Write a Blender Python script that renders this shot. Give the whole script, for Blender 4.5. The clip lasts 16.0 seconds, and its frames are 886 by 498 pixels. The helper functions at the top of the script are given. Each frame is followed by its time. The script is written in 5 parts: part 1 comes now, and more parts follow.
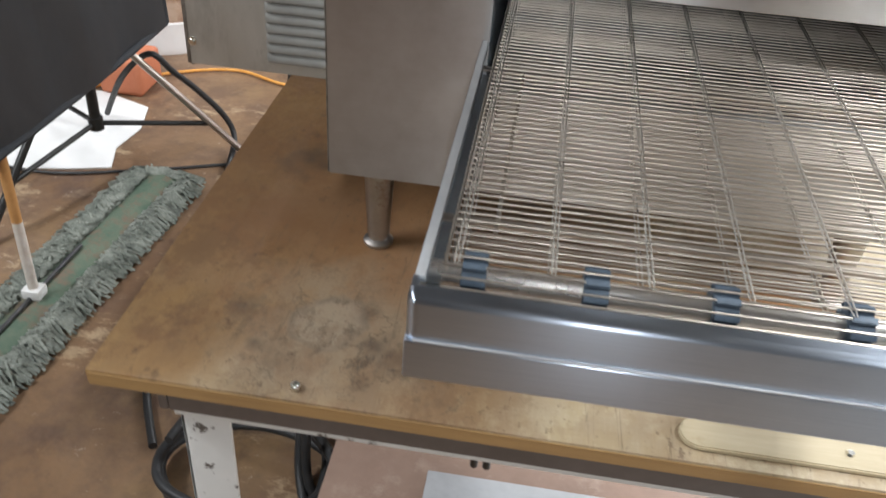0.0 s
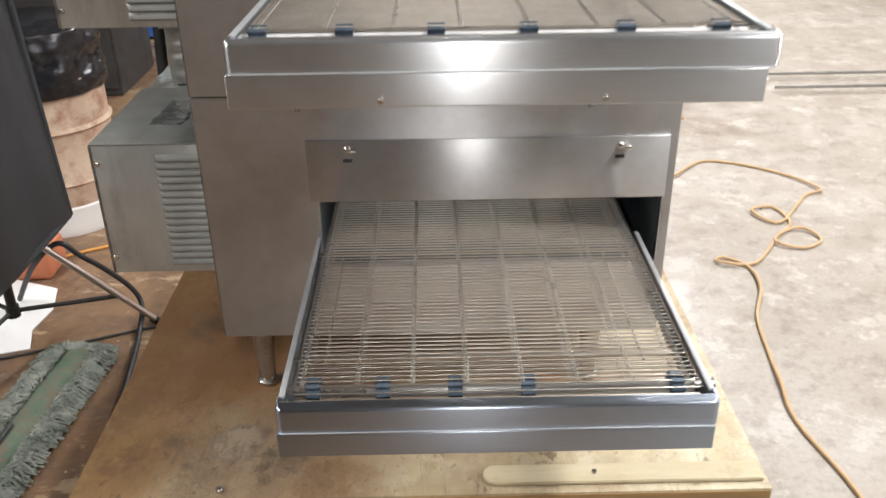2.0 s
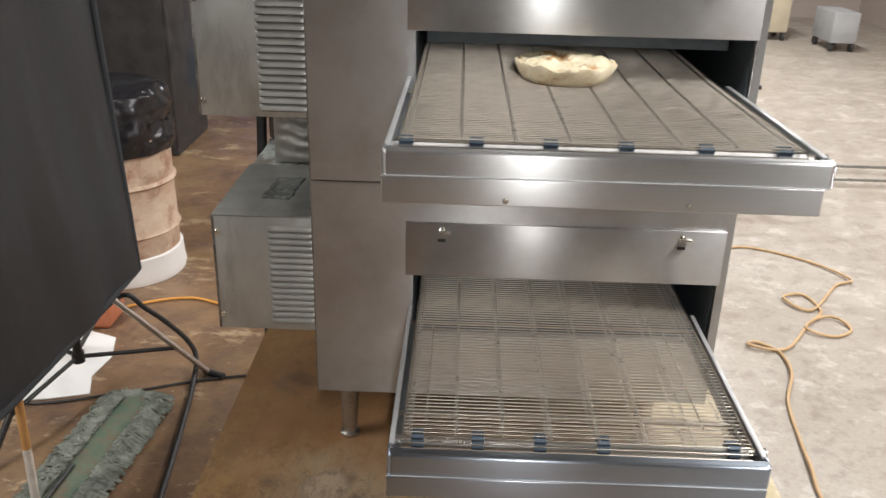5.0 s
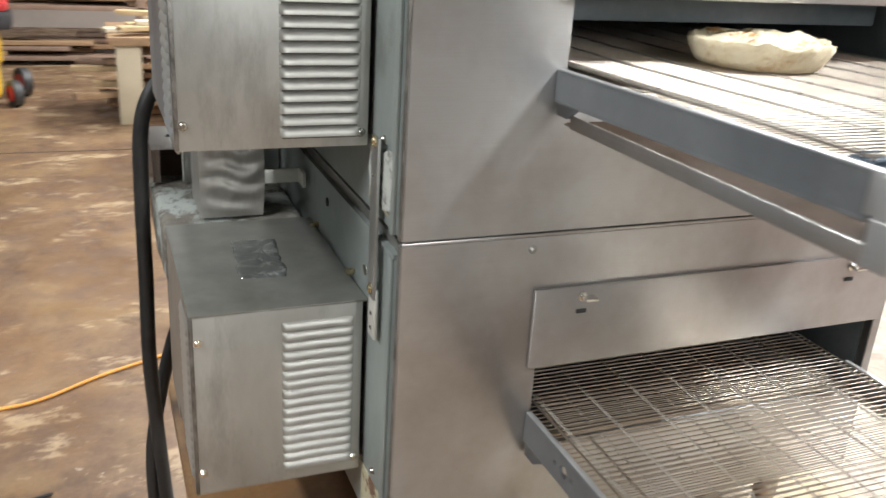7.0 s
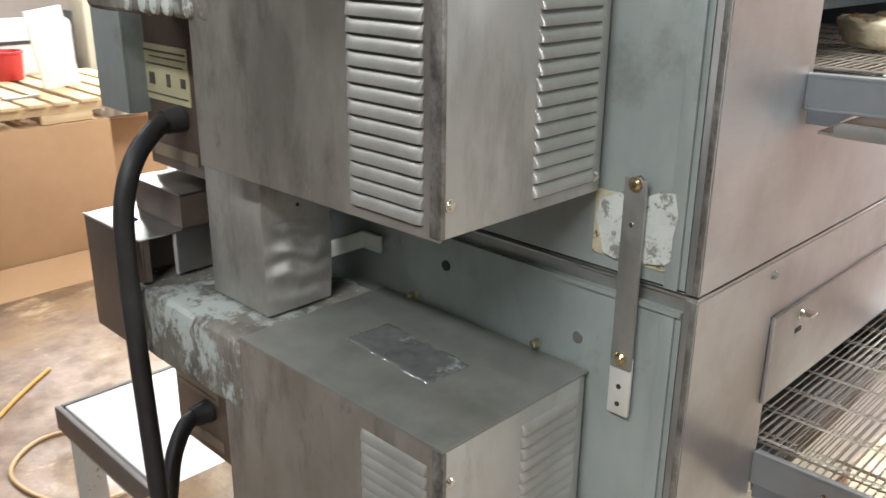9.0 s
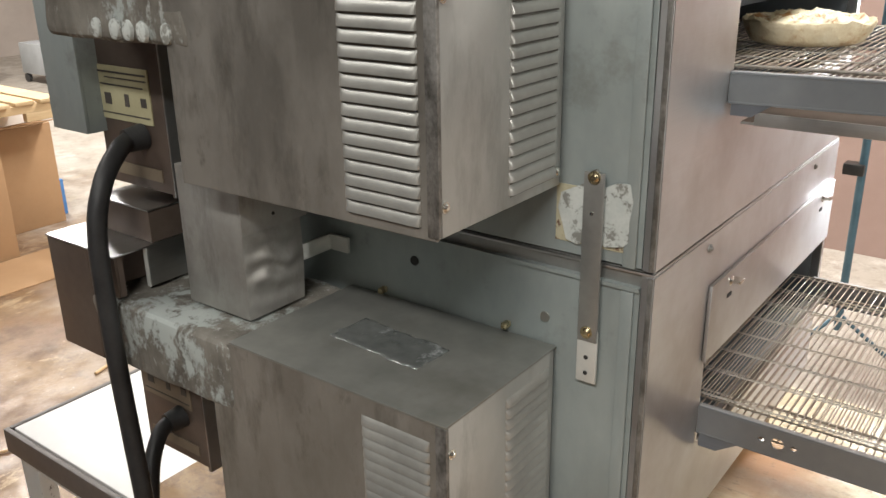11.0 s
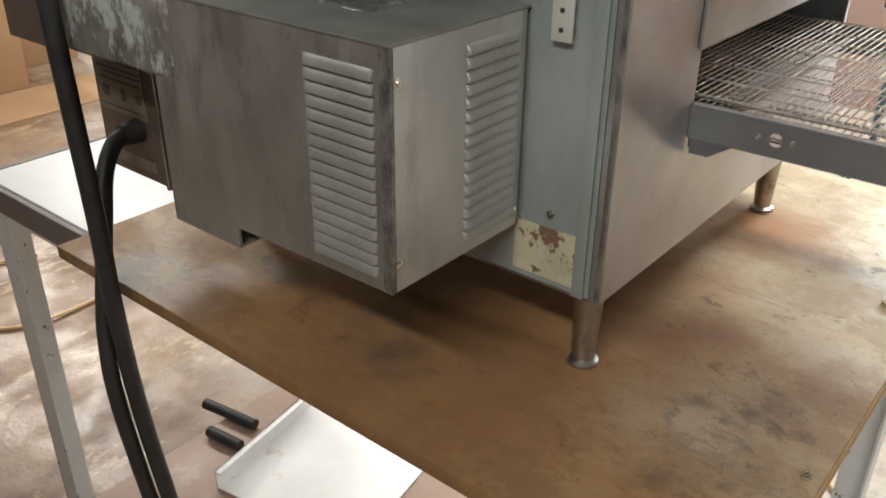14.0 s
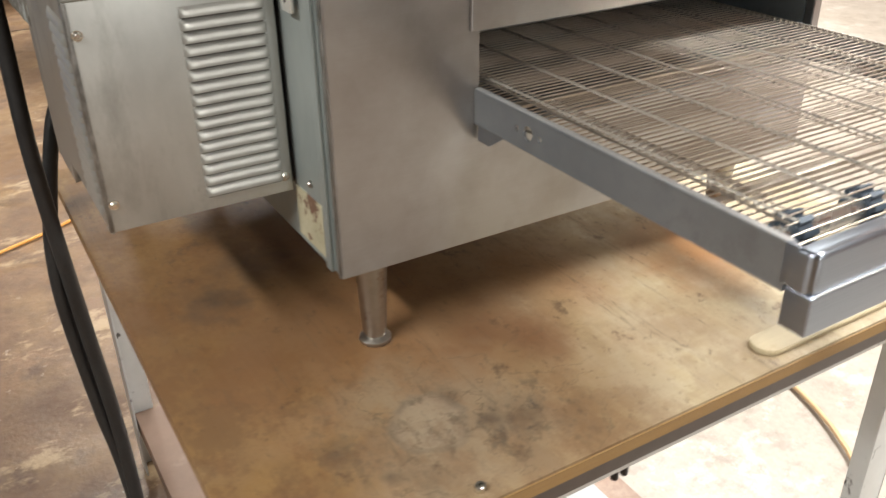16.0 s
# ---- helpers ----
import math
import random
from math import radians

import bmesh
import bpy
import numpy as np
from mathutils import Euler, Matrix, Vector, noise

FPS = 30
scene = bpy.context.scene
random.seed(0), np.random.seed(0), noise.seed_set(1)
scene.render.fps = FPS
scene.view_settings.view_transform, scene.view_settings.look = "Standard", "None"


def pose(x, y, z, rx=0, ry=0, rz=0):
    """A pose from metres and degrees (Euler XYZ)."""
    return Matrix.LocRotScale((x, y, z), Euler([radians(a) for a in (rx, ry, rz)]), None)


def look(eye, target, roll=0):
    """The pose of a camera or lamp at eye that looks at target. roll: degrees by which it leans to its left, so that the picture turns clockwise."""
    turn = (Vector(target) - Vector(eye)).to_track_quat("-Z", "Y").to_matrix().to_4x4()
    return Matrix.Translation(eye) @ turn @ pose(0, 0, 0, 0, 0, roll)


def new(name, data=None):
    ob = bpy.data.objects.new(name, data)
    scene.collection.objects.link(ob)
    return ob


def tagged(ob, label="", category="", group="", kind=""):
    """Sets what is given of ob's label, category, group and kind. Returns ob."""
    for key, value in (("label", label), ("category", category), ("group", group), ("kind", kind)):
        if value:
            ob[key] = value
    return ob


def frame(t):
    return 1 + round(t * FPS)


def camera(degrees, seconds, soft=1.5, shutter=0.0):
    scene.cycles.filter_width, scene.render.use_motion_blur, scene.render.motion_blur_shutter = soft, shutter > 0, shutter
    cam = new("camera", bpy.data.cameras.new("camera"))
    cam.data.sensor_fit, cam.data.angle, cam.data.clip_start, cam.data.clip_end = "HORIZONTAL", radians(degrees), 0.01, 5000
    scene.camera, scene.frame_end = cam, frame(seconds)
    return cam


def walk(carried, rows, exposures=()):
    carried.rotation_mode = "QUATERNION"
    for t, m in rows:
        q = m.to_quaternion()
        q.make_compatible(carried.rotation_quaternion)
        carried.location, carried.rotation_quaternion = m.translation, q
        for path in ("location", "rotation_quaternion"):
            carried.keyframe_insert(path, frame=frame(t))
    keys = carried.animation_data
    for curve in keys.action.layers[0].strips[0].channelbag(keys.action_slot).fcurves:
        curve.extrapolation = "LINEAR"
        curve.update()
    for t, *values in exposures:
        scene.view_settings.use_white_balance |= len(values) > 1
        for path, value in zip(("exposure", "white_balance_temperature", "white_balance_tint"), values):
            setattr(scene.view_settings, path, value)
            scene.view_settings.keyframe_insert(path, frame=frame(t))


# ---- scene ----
cam = camera(54.4, 16.0, soft=1.5, shutter=0.5)
PATH = [
    (0, (0.198, -0.732, 1.438), (0.029, 0.881, 0.269), 4.2),
    (0.5, (0.181, -0.713, 1.475), (0.036, 0.924, 0.336), -0.1),
    (1, (0.198, -0.809, 1.534), (0.202, 0.916, 0.522), -1.2),
    (1.5, (0.24, -0.952, 1.615), (0.248, 0.791, 0.635), -2.7),
    (2, (0.3, -1.041, 1.666), (0.321, 0.729, 0.736), -0.7),
    (2.5, (0.331, -1.115, 1.7), (0.285, 0.684, 0.828), -0.7),
    (3, (0.342, -1.158, 1.73), (0.244, 0.649, 0.878), -0.9),
    (3.5, (0.346, -1.178, 1.763), (0.235, 0.632, 0.921), -0.4),
    (4, (0.343, -1.201, 1.786), (0.186, 0.613, 0.959), -0.7),
    (6.5, (-0.141, -0.87, 1.627), (0.345, 0.934, 0.913), 4.8),
    (7, (-0.241, -0.676, 1.607), (0.477, 1.051, 0.897), 3.6),
    (7.5, (-0.382, -0.546, 1.581), (0.628, 1.033, 0.883), 2.0),
    (8, (-0.497, -0.455, 1.58), (0.699, 0.994, 0.894), 1.7),
    (8.5, (-0.519, -0.355, 1.584), (0.715, 1.064, 0.902), 0.8),
    (9, (-0.557, -0.28, 1.589), (0.784, 1.041, 0.912), 0.5),
    (9.5, (-0.609, -0.254, 1.604), (0.849, 0.934, 0.923), 0.9),
    (12, (-0.654, -0.277, 1.62), (0.839, 0.847, 0.907), -1.0),
    (12.5, (-0.65, -0.279, 1.556), (0.833, 0.823, 0.791), -0.2),
    (13, (-0.643, -0.293, 1.492), (0.799, 0.785, 0.62), 0.7),
    (13.5, (-0.632, -0.297, 1.44), (0.79, 0.787, 0.545), 1.0),
    (14, (-0.617, -0.315, 1.401), (0.754, 0.798, 0.462), 0.6),
    (14.5, (-0.607, -0.344, 1.391), (0.752, 0.771, 0.437), 0.3),
    (15, (-0.558, -0.419, 1.392), (0.774, 0.741, 0.454), 0.9),
    (15.5, (-0.398, -0.585, 1.384), (0.661, 0.828, 0.446), -1.9),
    (16, (-0.268, -0.639, 1.39), (0.621, 0.874, 0.43), -0.9),
]
EXPOSURE = [(0, 0.08, 5850, 7), (1, 0.18, 5950, 8), (2.5, -0.14, 6250, 9), (3.5, -0.24, 6300, 9), (4.2, -0.26, 6300, 9), (6.3, 0.12, 6350, 8), (7, 0.50, 6100, 6), (7.5, 0.55, 6000, 6), (8, 0.7, 5650, 4), (8.5, 0.65, 5800, 5), (9.5, 0.52, 6200, 6), (10.5, 0.4, 6350, 7),
            (12, 0.18, 6500, 8), (12.5, 0.44, 6500, 8), (13, 0.44, 6450, 8), (14, -0.03, 6400, 7), (14.5, -0.08, 6300, 7), (15, -0.05, 6150, 6), (15.5, 0.14, 6400, 8), (16, 0.52, 6450, 7)]
walk(cam, [(t, look(eye, target, roll)) for t, eye, target, roll in PATH], EXPOSURE)

# ---------------------------------------------------------------- world and lights
world = bpy.data.worlds.new("world")
scene.world = world
world.use_nodes = True
world.node_tree.nodes["Background"].inputs[0].default_value = (0.75, 0.85, 1.0, 1)
world.node_tree.nodes["Background"].inputs[1].default_value = 0.3


def area_lamp(name, eye, target, sx, sy, power, color):
    d = bpy.data.lights.new(name, "AREA")
    d.shape, d.size, d.size_y, d.energy, d.color = "RECTANGLE", sx, sy, power, color
    ob = new(name, d)
    ob.matrix_world = look(eye, target)
    return ob


NEUTRAL = (1.0, 0.96, 0.92)
# unseen lamps placed to light the shop, and the softbox beside the ovens
# The first, low lamp stands in for a torch held near the camera.
LAMPS = [("unseen_shop_lamp", (0.45, -4.4, 2.6), 0.08, 1.6, 50, NEUTRAL),
         ("unseen_shop_lamp", (2.15, -0.95, 4.0), 0.50, 1.0, 150, NEUTRAL),
         ("unseen_shop_lamp", (3.4, 2.6, 4.0), 0.3, 2.4, 220, NEUTRAL),
         ("unseen_shop_lamp", (2.6, 7.2, 4.0), 0.3, 2.4, 310, NEUTRAL),
         ("unseen_shop_lamp", (-2.2, 2.3, 4.0), 0.3, 2.0, 50, NEUTRAL),
         ("unseen_shop_lamp", (0.42, 5.8, 4.0), 0.16, 3.4, 75, NEUTRAL),
         ("unseen_shop_lamp", (-3.0, -1.0, 4.0), 0.3, 2.4, 185, NEUTRAL)]


def lamp_aim(at):
    """Straight down, but the added low lamp by the south wall is tipped towards the ovens."""
    return (at[0], at[1] + 2.4, at[2] - 2.0) if at[2] < 3 else (at[0], at[1] + 0.001, 0)


for nm, at, sx, sy, power, col in LAMPS:
    area_lamp(nm, at, lamp_aim(at), sx, sy, power, col)
area_lamp("softbox_lamp", (2.30, -0.20, 1.47), (0.30, -0.10, 0.95), 0.26, 0.30, 12, (0.88, 0.94, 1.0))

# ---------------------------------------------------------------- materials


def nodes_of(name):
    m = bpy.data.materials.new(name)
    m.use_nodes = True
    return m, m.node_tree, m.node_tree.nodes["Principled BSDF"]


def noise_fac(nt, scale, stretch=(1, 1, 1), detail=5, lo=0.35, hi=0.65, rough=0.6, shift=0.0):
    g = nt.nodes.new("ShaderNodeNewGeometry")
    mp = nt.nodes.new("ShaderNodeMapping")
    mp.inputs["Scale"].default_value = stretch
    mp.inputs["Location"].default_value = (shift, shift * 0.7, shift * 1.3)
    nt.links.new(g.outputs["Position"], mp.inputs[0])
    n = nt.nodes.new("ShaderNodeTexNoise")
    n.inputs["Scale"].default_value, n.inputs["Detail"].default_value = scale, detail
    n.inputs["Roughness"].default_value = rough
    nt.links.new(mp.outputs[0], n.inputs["Vector"])
    r = nt.nodes.new("ShaderNodeMapRange")
    r.inputs[1].default_value, r.inputs[2].default_value = lo, hi
    nt.links.new(n.outputs[0], r.inputs[0])
    return r.outputs[0]


def mix(nt, fac, a, b):
    n = nt.nodes.new("ShaderNodeMix")
    n.data_type = "RGBA"
    for sock, v in ((n.inputs[0], fac), (n.inputs[6], a), (n.inputs[7], b)):
        if isinstance(v, tuple):
            sock.default_value = (*v, 1) if len(v) == 3 else v
        elif isinstance(v, (int, float)):
            sock.default_value = v
        else:
            nt.links.new(v, sock)
    return n.outputs[2]


def times(nt, a, b, op="MULTIPLY"):
    n = nt.nodes.new("ShaderNodeMath")
    n.operation = op
    n.use_clamp = True
    for sock, v in ((n.inputs[0], a), (n.inputs[1], b)):
        if isinstance(v, (int, float)):
            sock.default_value = v
        else:
            nt.links.new(v, sock)
    return n.outputs[0]


def spot(nt, at, radius, wobble=0.5, scale=9.0, soft=0.35):
    """A stain round a point, with a ragged edge: 1 inside, 0 outside."""
    g = nt.nodes.new("ShaderNodeNewGeometry")
    n = nt.nodes.new("ShaderNodeTexNoise")
    n.inputs["Scale"].default_value, n.inputs["Detail"].default_value = scale, 6
    nt.links.new(g.outputs["Position"], n.inputs["Vector"])
    d = nt.nodes.new("ShaderNodeVectorMath")
    d.operation = "DISTANCE"
    nt.links.new(g.outputs["Position"], d.inputs[0])
    d.inputs[1].default_value = at
    m = nt.nodes.new("ShaderNodeMath")
    m.operation = "MULTIPLY_ADD"
    nt.links.new(n.outputs[0], m.inputs[0])
    m.inputs[1].default_value = radius * wobble * 2
    m.inputs[2].default_value = -radius * wobble
    s = nt.nodes.new("ShaderNodeMath")
    nt.links.new(d.outputs["Value"], s.inputs[0])
    nt.links.new(m.outputs[0], s.inputs[1])
    r = nt.nodes.new("ShaderNodeMapRange")
    r.inputs[1].default_value, r.inputs[2].default_value = radius * (1 + soft), radius * (1 - soft)
    nt.links.new(s.outputs[0], r.inputs[0])
    return r.outputs[0]


def bump(nt, bsdf, height, strength, distance=0.002):
    b = nt.nodes.new("ShaderNodeBump")
    b.inputs["Strength"].default_value, b.inputs["Distance"].default_value = strength, distance
    nt.links.new(height, b.inputs["Height"])
    nt.links.new(b.outputs[0], bsdf.inputs["Normal"])


def rough_by(nt, bsdf, fac, lo, hi):
    r = nt.nodes.new("ShaderNodeMapRange")
    r.inputs[3].default_value, r.inputs[4].default_value = lo, hi
    nt.links.new(fac, r.inputs[0])
    nt.links.new(r.outputs[0], bsdf.inputs["Roughness"])


def simple(name, c1, c2, rough=(0.5, 0.7), metal=0.0, scale=12.0, stretch=(1, 1, 1), relief=0.0, fine=120.0, stain=None, stain_scale=4.0, stain_at=(0.55, 0.68)):
    """Two tones mixed by a coarse noise, a fine relief, and stains of a third tone."""
    m, nt, b = nodes_of(name)
    f = noise_fac(nt, scale, stretch)
    g = noise_fac(nt, scale * 6.3, stretch, shift=3.1)
    col = mix(nt, times(nt, times(nt, f, 0.7), times(nt, g, 0.3), "ADD"), c1, c2)
    if stain:
        s = noise_fac(nt, stain_scale, (1, 1, 1), 8, *stain_at, 0.7, 7.7)
        col = mix(nt, s, col, stain)
    nt.links.new(col, b.inputs["Base Color"])
    b.inputs["Metallic"].default_value = metal
    rough_by(nt, b, f, *rough)
    if relief:
        bump(nt, b, noise_fac(nt, fine, stretch, 4, 0.2, 0.8), relief)
    return m


def steel(name, c1, c2, rough=(0.26, 0.38), aniso=0.75, turn=0.0, stretch=(3, 3, 220), smudge=(0.4, 0.37, 0.35), metal=1.0, smudge_at=(0.52, 0.75)):
    """Brushed sheet steel: a stretched grain, smudges and a drawn-out gloss."""
    m, nt, b = nodes_of(name)
    grain = noise_fac(nt, 6, stretch, 3, 0.3, 0.7)
    cloud = noise_fac(nt, 5, (1, 1, 1), 6, *smudge_at, 0.62, 2.2)
    wipe = noise_fac(nt, 2.5, (1, 1, 2.2), 5, 0.3, 0.7, 0.55, 6.1)
    col = mix(nt, cloud, mix(nt, grain, c1, c2), smudge)
    nt.links.new(col, b.inputs["Base Color"])
    b.inputs["Metallic"].default_value = metal
    rough_by(nt, b, times(nt, times(nt, wipe, 0.6), times(nt, cloud, 0.5), "ADD"), *rough)
    b.inputs["Anisotropic"].default_value = aniso
    b.inputs["Anisotropic Rotation"].default_value = turn
    t = nt.nodes.new("ShaderNodeTangent")
    t.direction_type = "UV_MAP"
    t.uv_map = "flat"
    nt.links.new(t.outputs[0], b.inputs["Tangent"])
    return m


def worn_steel(name, c1, c2, dark, rough=(0.36, 0.52), metal=0.8, stretch=(12, 12, 1.6)):
    """Old sheet metal: fine vertical streaks, blotches, runs and dark grime."""
    m, nt, b = nodes_of(name)
    streak = noise_fac(nt, 3, stretch, 5, 0.3, 0.7)
    blot = noise_fac(nt, 9, (1, 1, 0.6), 8, 0.40, 0.62, 0.66, 4.0)
    run = noise_fac(nt, 7, (2.6, 2.6, 0.8), 9, 0.53, 0.68, 0.68, 11.0)
    speck = noise_fac(nt, 48, (1, 1, 0.5), 6, 0.58, 0.70, 0.7, 8.0)
    col = mix(nt, times(nt, times(nt, streak, 0.3), times(nt, blot, 0.7), "ADD"), c1, c2)
    col = mix(nt, times(nt, run, 0.55), col, dark)
    col = mix(nt, times(nt, times(nt, speck, blot), 0.5), col, dark)
    nt.links.new(col, b.inputs["Base Color"])
    b.inputs["Metallic"].default_value = metal
    rough_by(nt, b, times(nt, times(nt, blot, 0.7), times(nt, streak, 0.3), "ADD"), *rough)
    bump(nt, b, times(nt, times(nt, speck, 0.5), times(nt, streak, 0.3), "ADD"), 0.15, 0.001)
    return m


def corroded():
    """Grimy cast metal under ragged white-blue corrosion, pitted at a fine scale."""
    m, nt, b = nodes_of("white_corroded_metal")
    base = mix(nt, noise_fac(nt, 22, (1, 1, 0.6), 8, 0.35, 0.65), (0.10, 0.09, 0.075), (0.23, 0.215, 0.185))
    patch = noise_fac(nt, 13, (1, 1, 0.8), 10, 0.495, 0.55, 0.74, 3.0)
    pit = noise_fac(nt, 48, (1, 1, 0.55), 7, 0.38, 0.46, 0.7, 9.0)
    col = mix(nt, times(nt, patch, pit), base, (0.38, 0.41, 0.39))
    speck = noise_fac(nt, 60, (1, 1, 0.5), 7, 0.58, 0.64, 0.7, 19.0)
    col = mix(nt, times(nt, speck, 0.7), col, (0.42, 0.44, 0.42))
    nt.links.new(col, b.inputs["Base Color"])
    b.inputs["Metallic"].default_value = 0.25
    rough_by(nt, b, pit, 0.5, 0.8)
    bump(nt, b, times(nt, times(nt, patch, 0.5), times(nt, pit, 0.5), "ADD"), 0.6, 0.002)
    return m


STEEL = steel("brushed_steel", (0.565, 0.575, 0.58), (0.61, 0.62, 0.625), (0.30, 0.35), 0.965, 0.25, smudge=(0.43, 0.41, 0.395), metal=0.90, smudge_at=(0.46, 0.70))
STEEL_DULL = steel("dull_brushed_steel", (0.48, 0.48, 0.475), (0.54, 0.54, 0.53), (0.34, 0.44), 0.8, 0.25, smudge=(0.33, 0.32, 0.31))
# Cover steel is paled to hold front light; the side steel is grimy.
COVER_LIT = worn_steel("lit_box_cover_steel", (0.40, 0.405, 0.385), (0.52, 0.525, 0.50), (0.24, 0.235, 0.215), (0.34, 0.50), 0.6)
STEEL_SIDE = worn_steel("grimy_box_side", (0.215, 0.20, 0.175), (0.355, 0.335, 0.30), (0.085, 0.078, 0.062), (0.36, 0.56), 0.7, (9, 9, 1.2))
LOUVRE_STEEL = simple("louvre_steel", (0.33, 0.325, 0.30), (0.405, 0.40, 0.37), (0.33, 0.42), 0.6, 20, (1, 1, 1))
STEEL_TOP = steel("greasy_box_top", (0.23, 0.235, 0.215), (0.31, 0.31, 0.285), (0.40, 0.58), 0.2, stretch=(4, 4, 4), smudge=(0.16, 0.155, 0.13), metal=0.6)
# Chipped box edges; also the shade painted into the oven's corner groove.
EDGE_CHIP_SHADE = simple("chip_and_groove_shade_steel", (0.10, 0.095, 0.085), (0.34, 0.33, 0.31), (0.35, 0.5), 0.7, 70, (1, 1, 0.6))
GALV = simple("galvanised_side", (0.285, 0.325, 0.32), (0.37, 0.41, 0.40), (0.42, 0.58), 0.45, 7, (1.5, 1.5, 0.7), relief=0.05, stain=(0.20, 0.21, 0.19), stain_scale=7, stain_at=(0.58, 0.75))
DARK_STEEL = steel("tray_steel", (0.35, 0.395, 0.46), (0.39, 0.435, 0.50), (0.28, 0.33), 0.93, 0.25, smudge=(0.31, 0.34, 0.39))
# Pale strips that paint bright light lines on rail tops and skirt seam.
EDGE_GLINT = simple("pale_edge_glint", (0.50, 0.51, 0.52), (0.62, 0.63, 0.63), (0.34, 0.46), 0.55, 12)
RAIL_STEEL = simple("folded_rail_steel", (0.26, 0.29, 0.32), (0.35, 0.38, 0.405), (0.34, 0.46), 0.8, 6, (1, 1, 1), 0.0, 120, (0.24, 0.25, 0.26), 9)
SHAFT = steel("roller_shaft_steel", (0.66, 0.65, 0.62), (0.74, 0.73, 0.70), (0.26, 0.32), 0.9, 0.25, smudge=(0.5, 0.46, 0.4))
SHAFT_PALE = simple("pale_roller_shaft", (0.72, 0.71, 0.71), (0.82, 0.81, 0.80), (0.35, 0.5), 0.3, 12)
LINK = simple("belt_link_steel", (0.48, 0.45, 0.40), (0.60, 0.57, 0.515), (0.26, 0.36), 0.5, 60)
WIRE = simple("belt_wire_steel", (0.44, 0.395, 0.335), (0.56, 0.51, 0.445), (0.30, 0.38), 0.95, 40)
# Dark lining; the blue haze in the opening is put into its colour.
INSIDE = simple("hazed_oven_lining", (0.17, 0.20, 0.225), (0.26, 0.295, 0.32), (0.4, 0.6), 0.4, 9)
SPROCKET = simple("dark_sprocket", (0.055, 0.075, 0.10), (0.10, 0.13, 0.165), (0.4, 0.6), 0.2, 60)
CHROME = simple("bright_screw", (0.70, 0.68, 0.62), (0.8, 0.78, 0.72), (0.15, 0.25), 1.0, 60)
BRASS = simple("brassy_screw", (0.62, 0.52, 0.30), (0.72, 0.62, 0.42), (0.2, 0.32), 1.0, 60)
SLOT_SHADE = simple("slot_shade_grey", (0.085, 0.08, 0.07), (0.13, 0.125, 0.11), (0.7, 0.8), 0.0, 50)
SLOT = simple("dark_slot", (0.02, 0.02, 0.02), (0.035, 0.033, 0.03), (0.7, 0.8), 0.0, 50)
FOOT = simple("foot_steel", (0.38, 0.36, 0.33), (0.5, 0.48, 0.44), (0.28, 0.42), 1.0, 25, stain=(0.20, 0.12, 0.07), stain_scale=20)
BLACK_RUBBER = simple("black_cable_rubber", (0.016, 0.016, 0.017), (0.03, 0.03, 0.03), (0.45, 0.6), 0, 40, relief=0.1)
BLACK_CLOTH = simple("black_cloth", (0.014, 0.015, 0.017), (0.026, 0.028, 0.032), (0.55, 0.75), 0, 5, (1, 2.5, 0.35), 0.3, 500)
# Brown reflections in the crumb pan, painted as a flat layer.
PAN_REFLECTION = simple("brown_pan_reflection", (0.085, 0.055, 0.036), (0.135, 0.092, 0.062), (0.55, 0.75), 0.1, 9)
CLOTH_RIM = simple("black_cloth_rim", (0.02, 0.023, 0.028), (0.03, 0.034, 0.04), (0.6, 0.8), 0, 14)
BLACK_METAL = simple("black_stand_paint", (0.018, 0.018, 0.018), (0.035, 0.033, 0.03), (0.3, 0.45), 0.3, 30)
STAND_BLUE = simple("blue_grey_stand_paint", (0.05, 0.10, 0.13), (0.08, 0.15, 0.19), (0.3, 0.45), 0.2, 10)
TUBE_STEEL = simple("stand_tube_steel", (0.42, 0.36, 0.32), (0.5, 0.45, 0.4), (0.3, 0.38), 1.0, 3)
WHITE_TOP = simple("white_table_laminate", (0.72, 0.71, 0.69), (0.8, 0.79, 0.77), (0.35, 0.5), 0, 4, stain=(0.62, 0.58, 0.53), stain_scale=7, stain_at=(0.6, 0.8))
TABLE_RAIL = simple("table_rail_paint", (0.10, 0.088, 0.08), (0.15, 0.13, 0.12), (0.45, 0.6), 0.1, 9)
TABLE_LEG = simple("chipped_grey_leg_paint", (0.60, 0.615, 0.60), (0.68, 0.69, 0.67), (0.4, 0.55), 0, 8, stain=(0.09, 0.08, 0.07), stain_scale=26, stain_at=(0.62, 0.65))
SHELF = simple("brown_shelf_steel", (0.23, 0.155, 0.115), (0.30, 0.205, 0.155), (0.45, 0.6), 0.1, 7, stain=(0.36, 0.27, 0.21), stain_scale=9)
PAN_WHITE = simple("white_pan", (0.74, 0.74, 0.72), (0.82, 0.82, 0.80), (0.35, 0.5), 0, 8, stain=(0.50, 0.42, 0.34), stain_scale=13, stain_at=(0.60, 0.74))
CORRODED = corroded()
PLATE_BROWN = simple("dark_terminal_cover", (0.085, 0.062, 0.05), (0.13, 0.10, 0.08), (0.35, 0.55), 0.3, 12)
STICKER = simple("yellowed_sticker", (0.36, 0.33, 0.20), (0.44, 0.41, 0.26), (0.5, 0.6), 0, 25)
STICKER_BROWN = simple("brown_sticker", (0.15, 0.115, 0.08), (0.20, 0.16, 0.11), (0.5, 0.6), 0, 25)
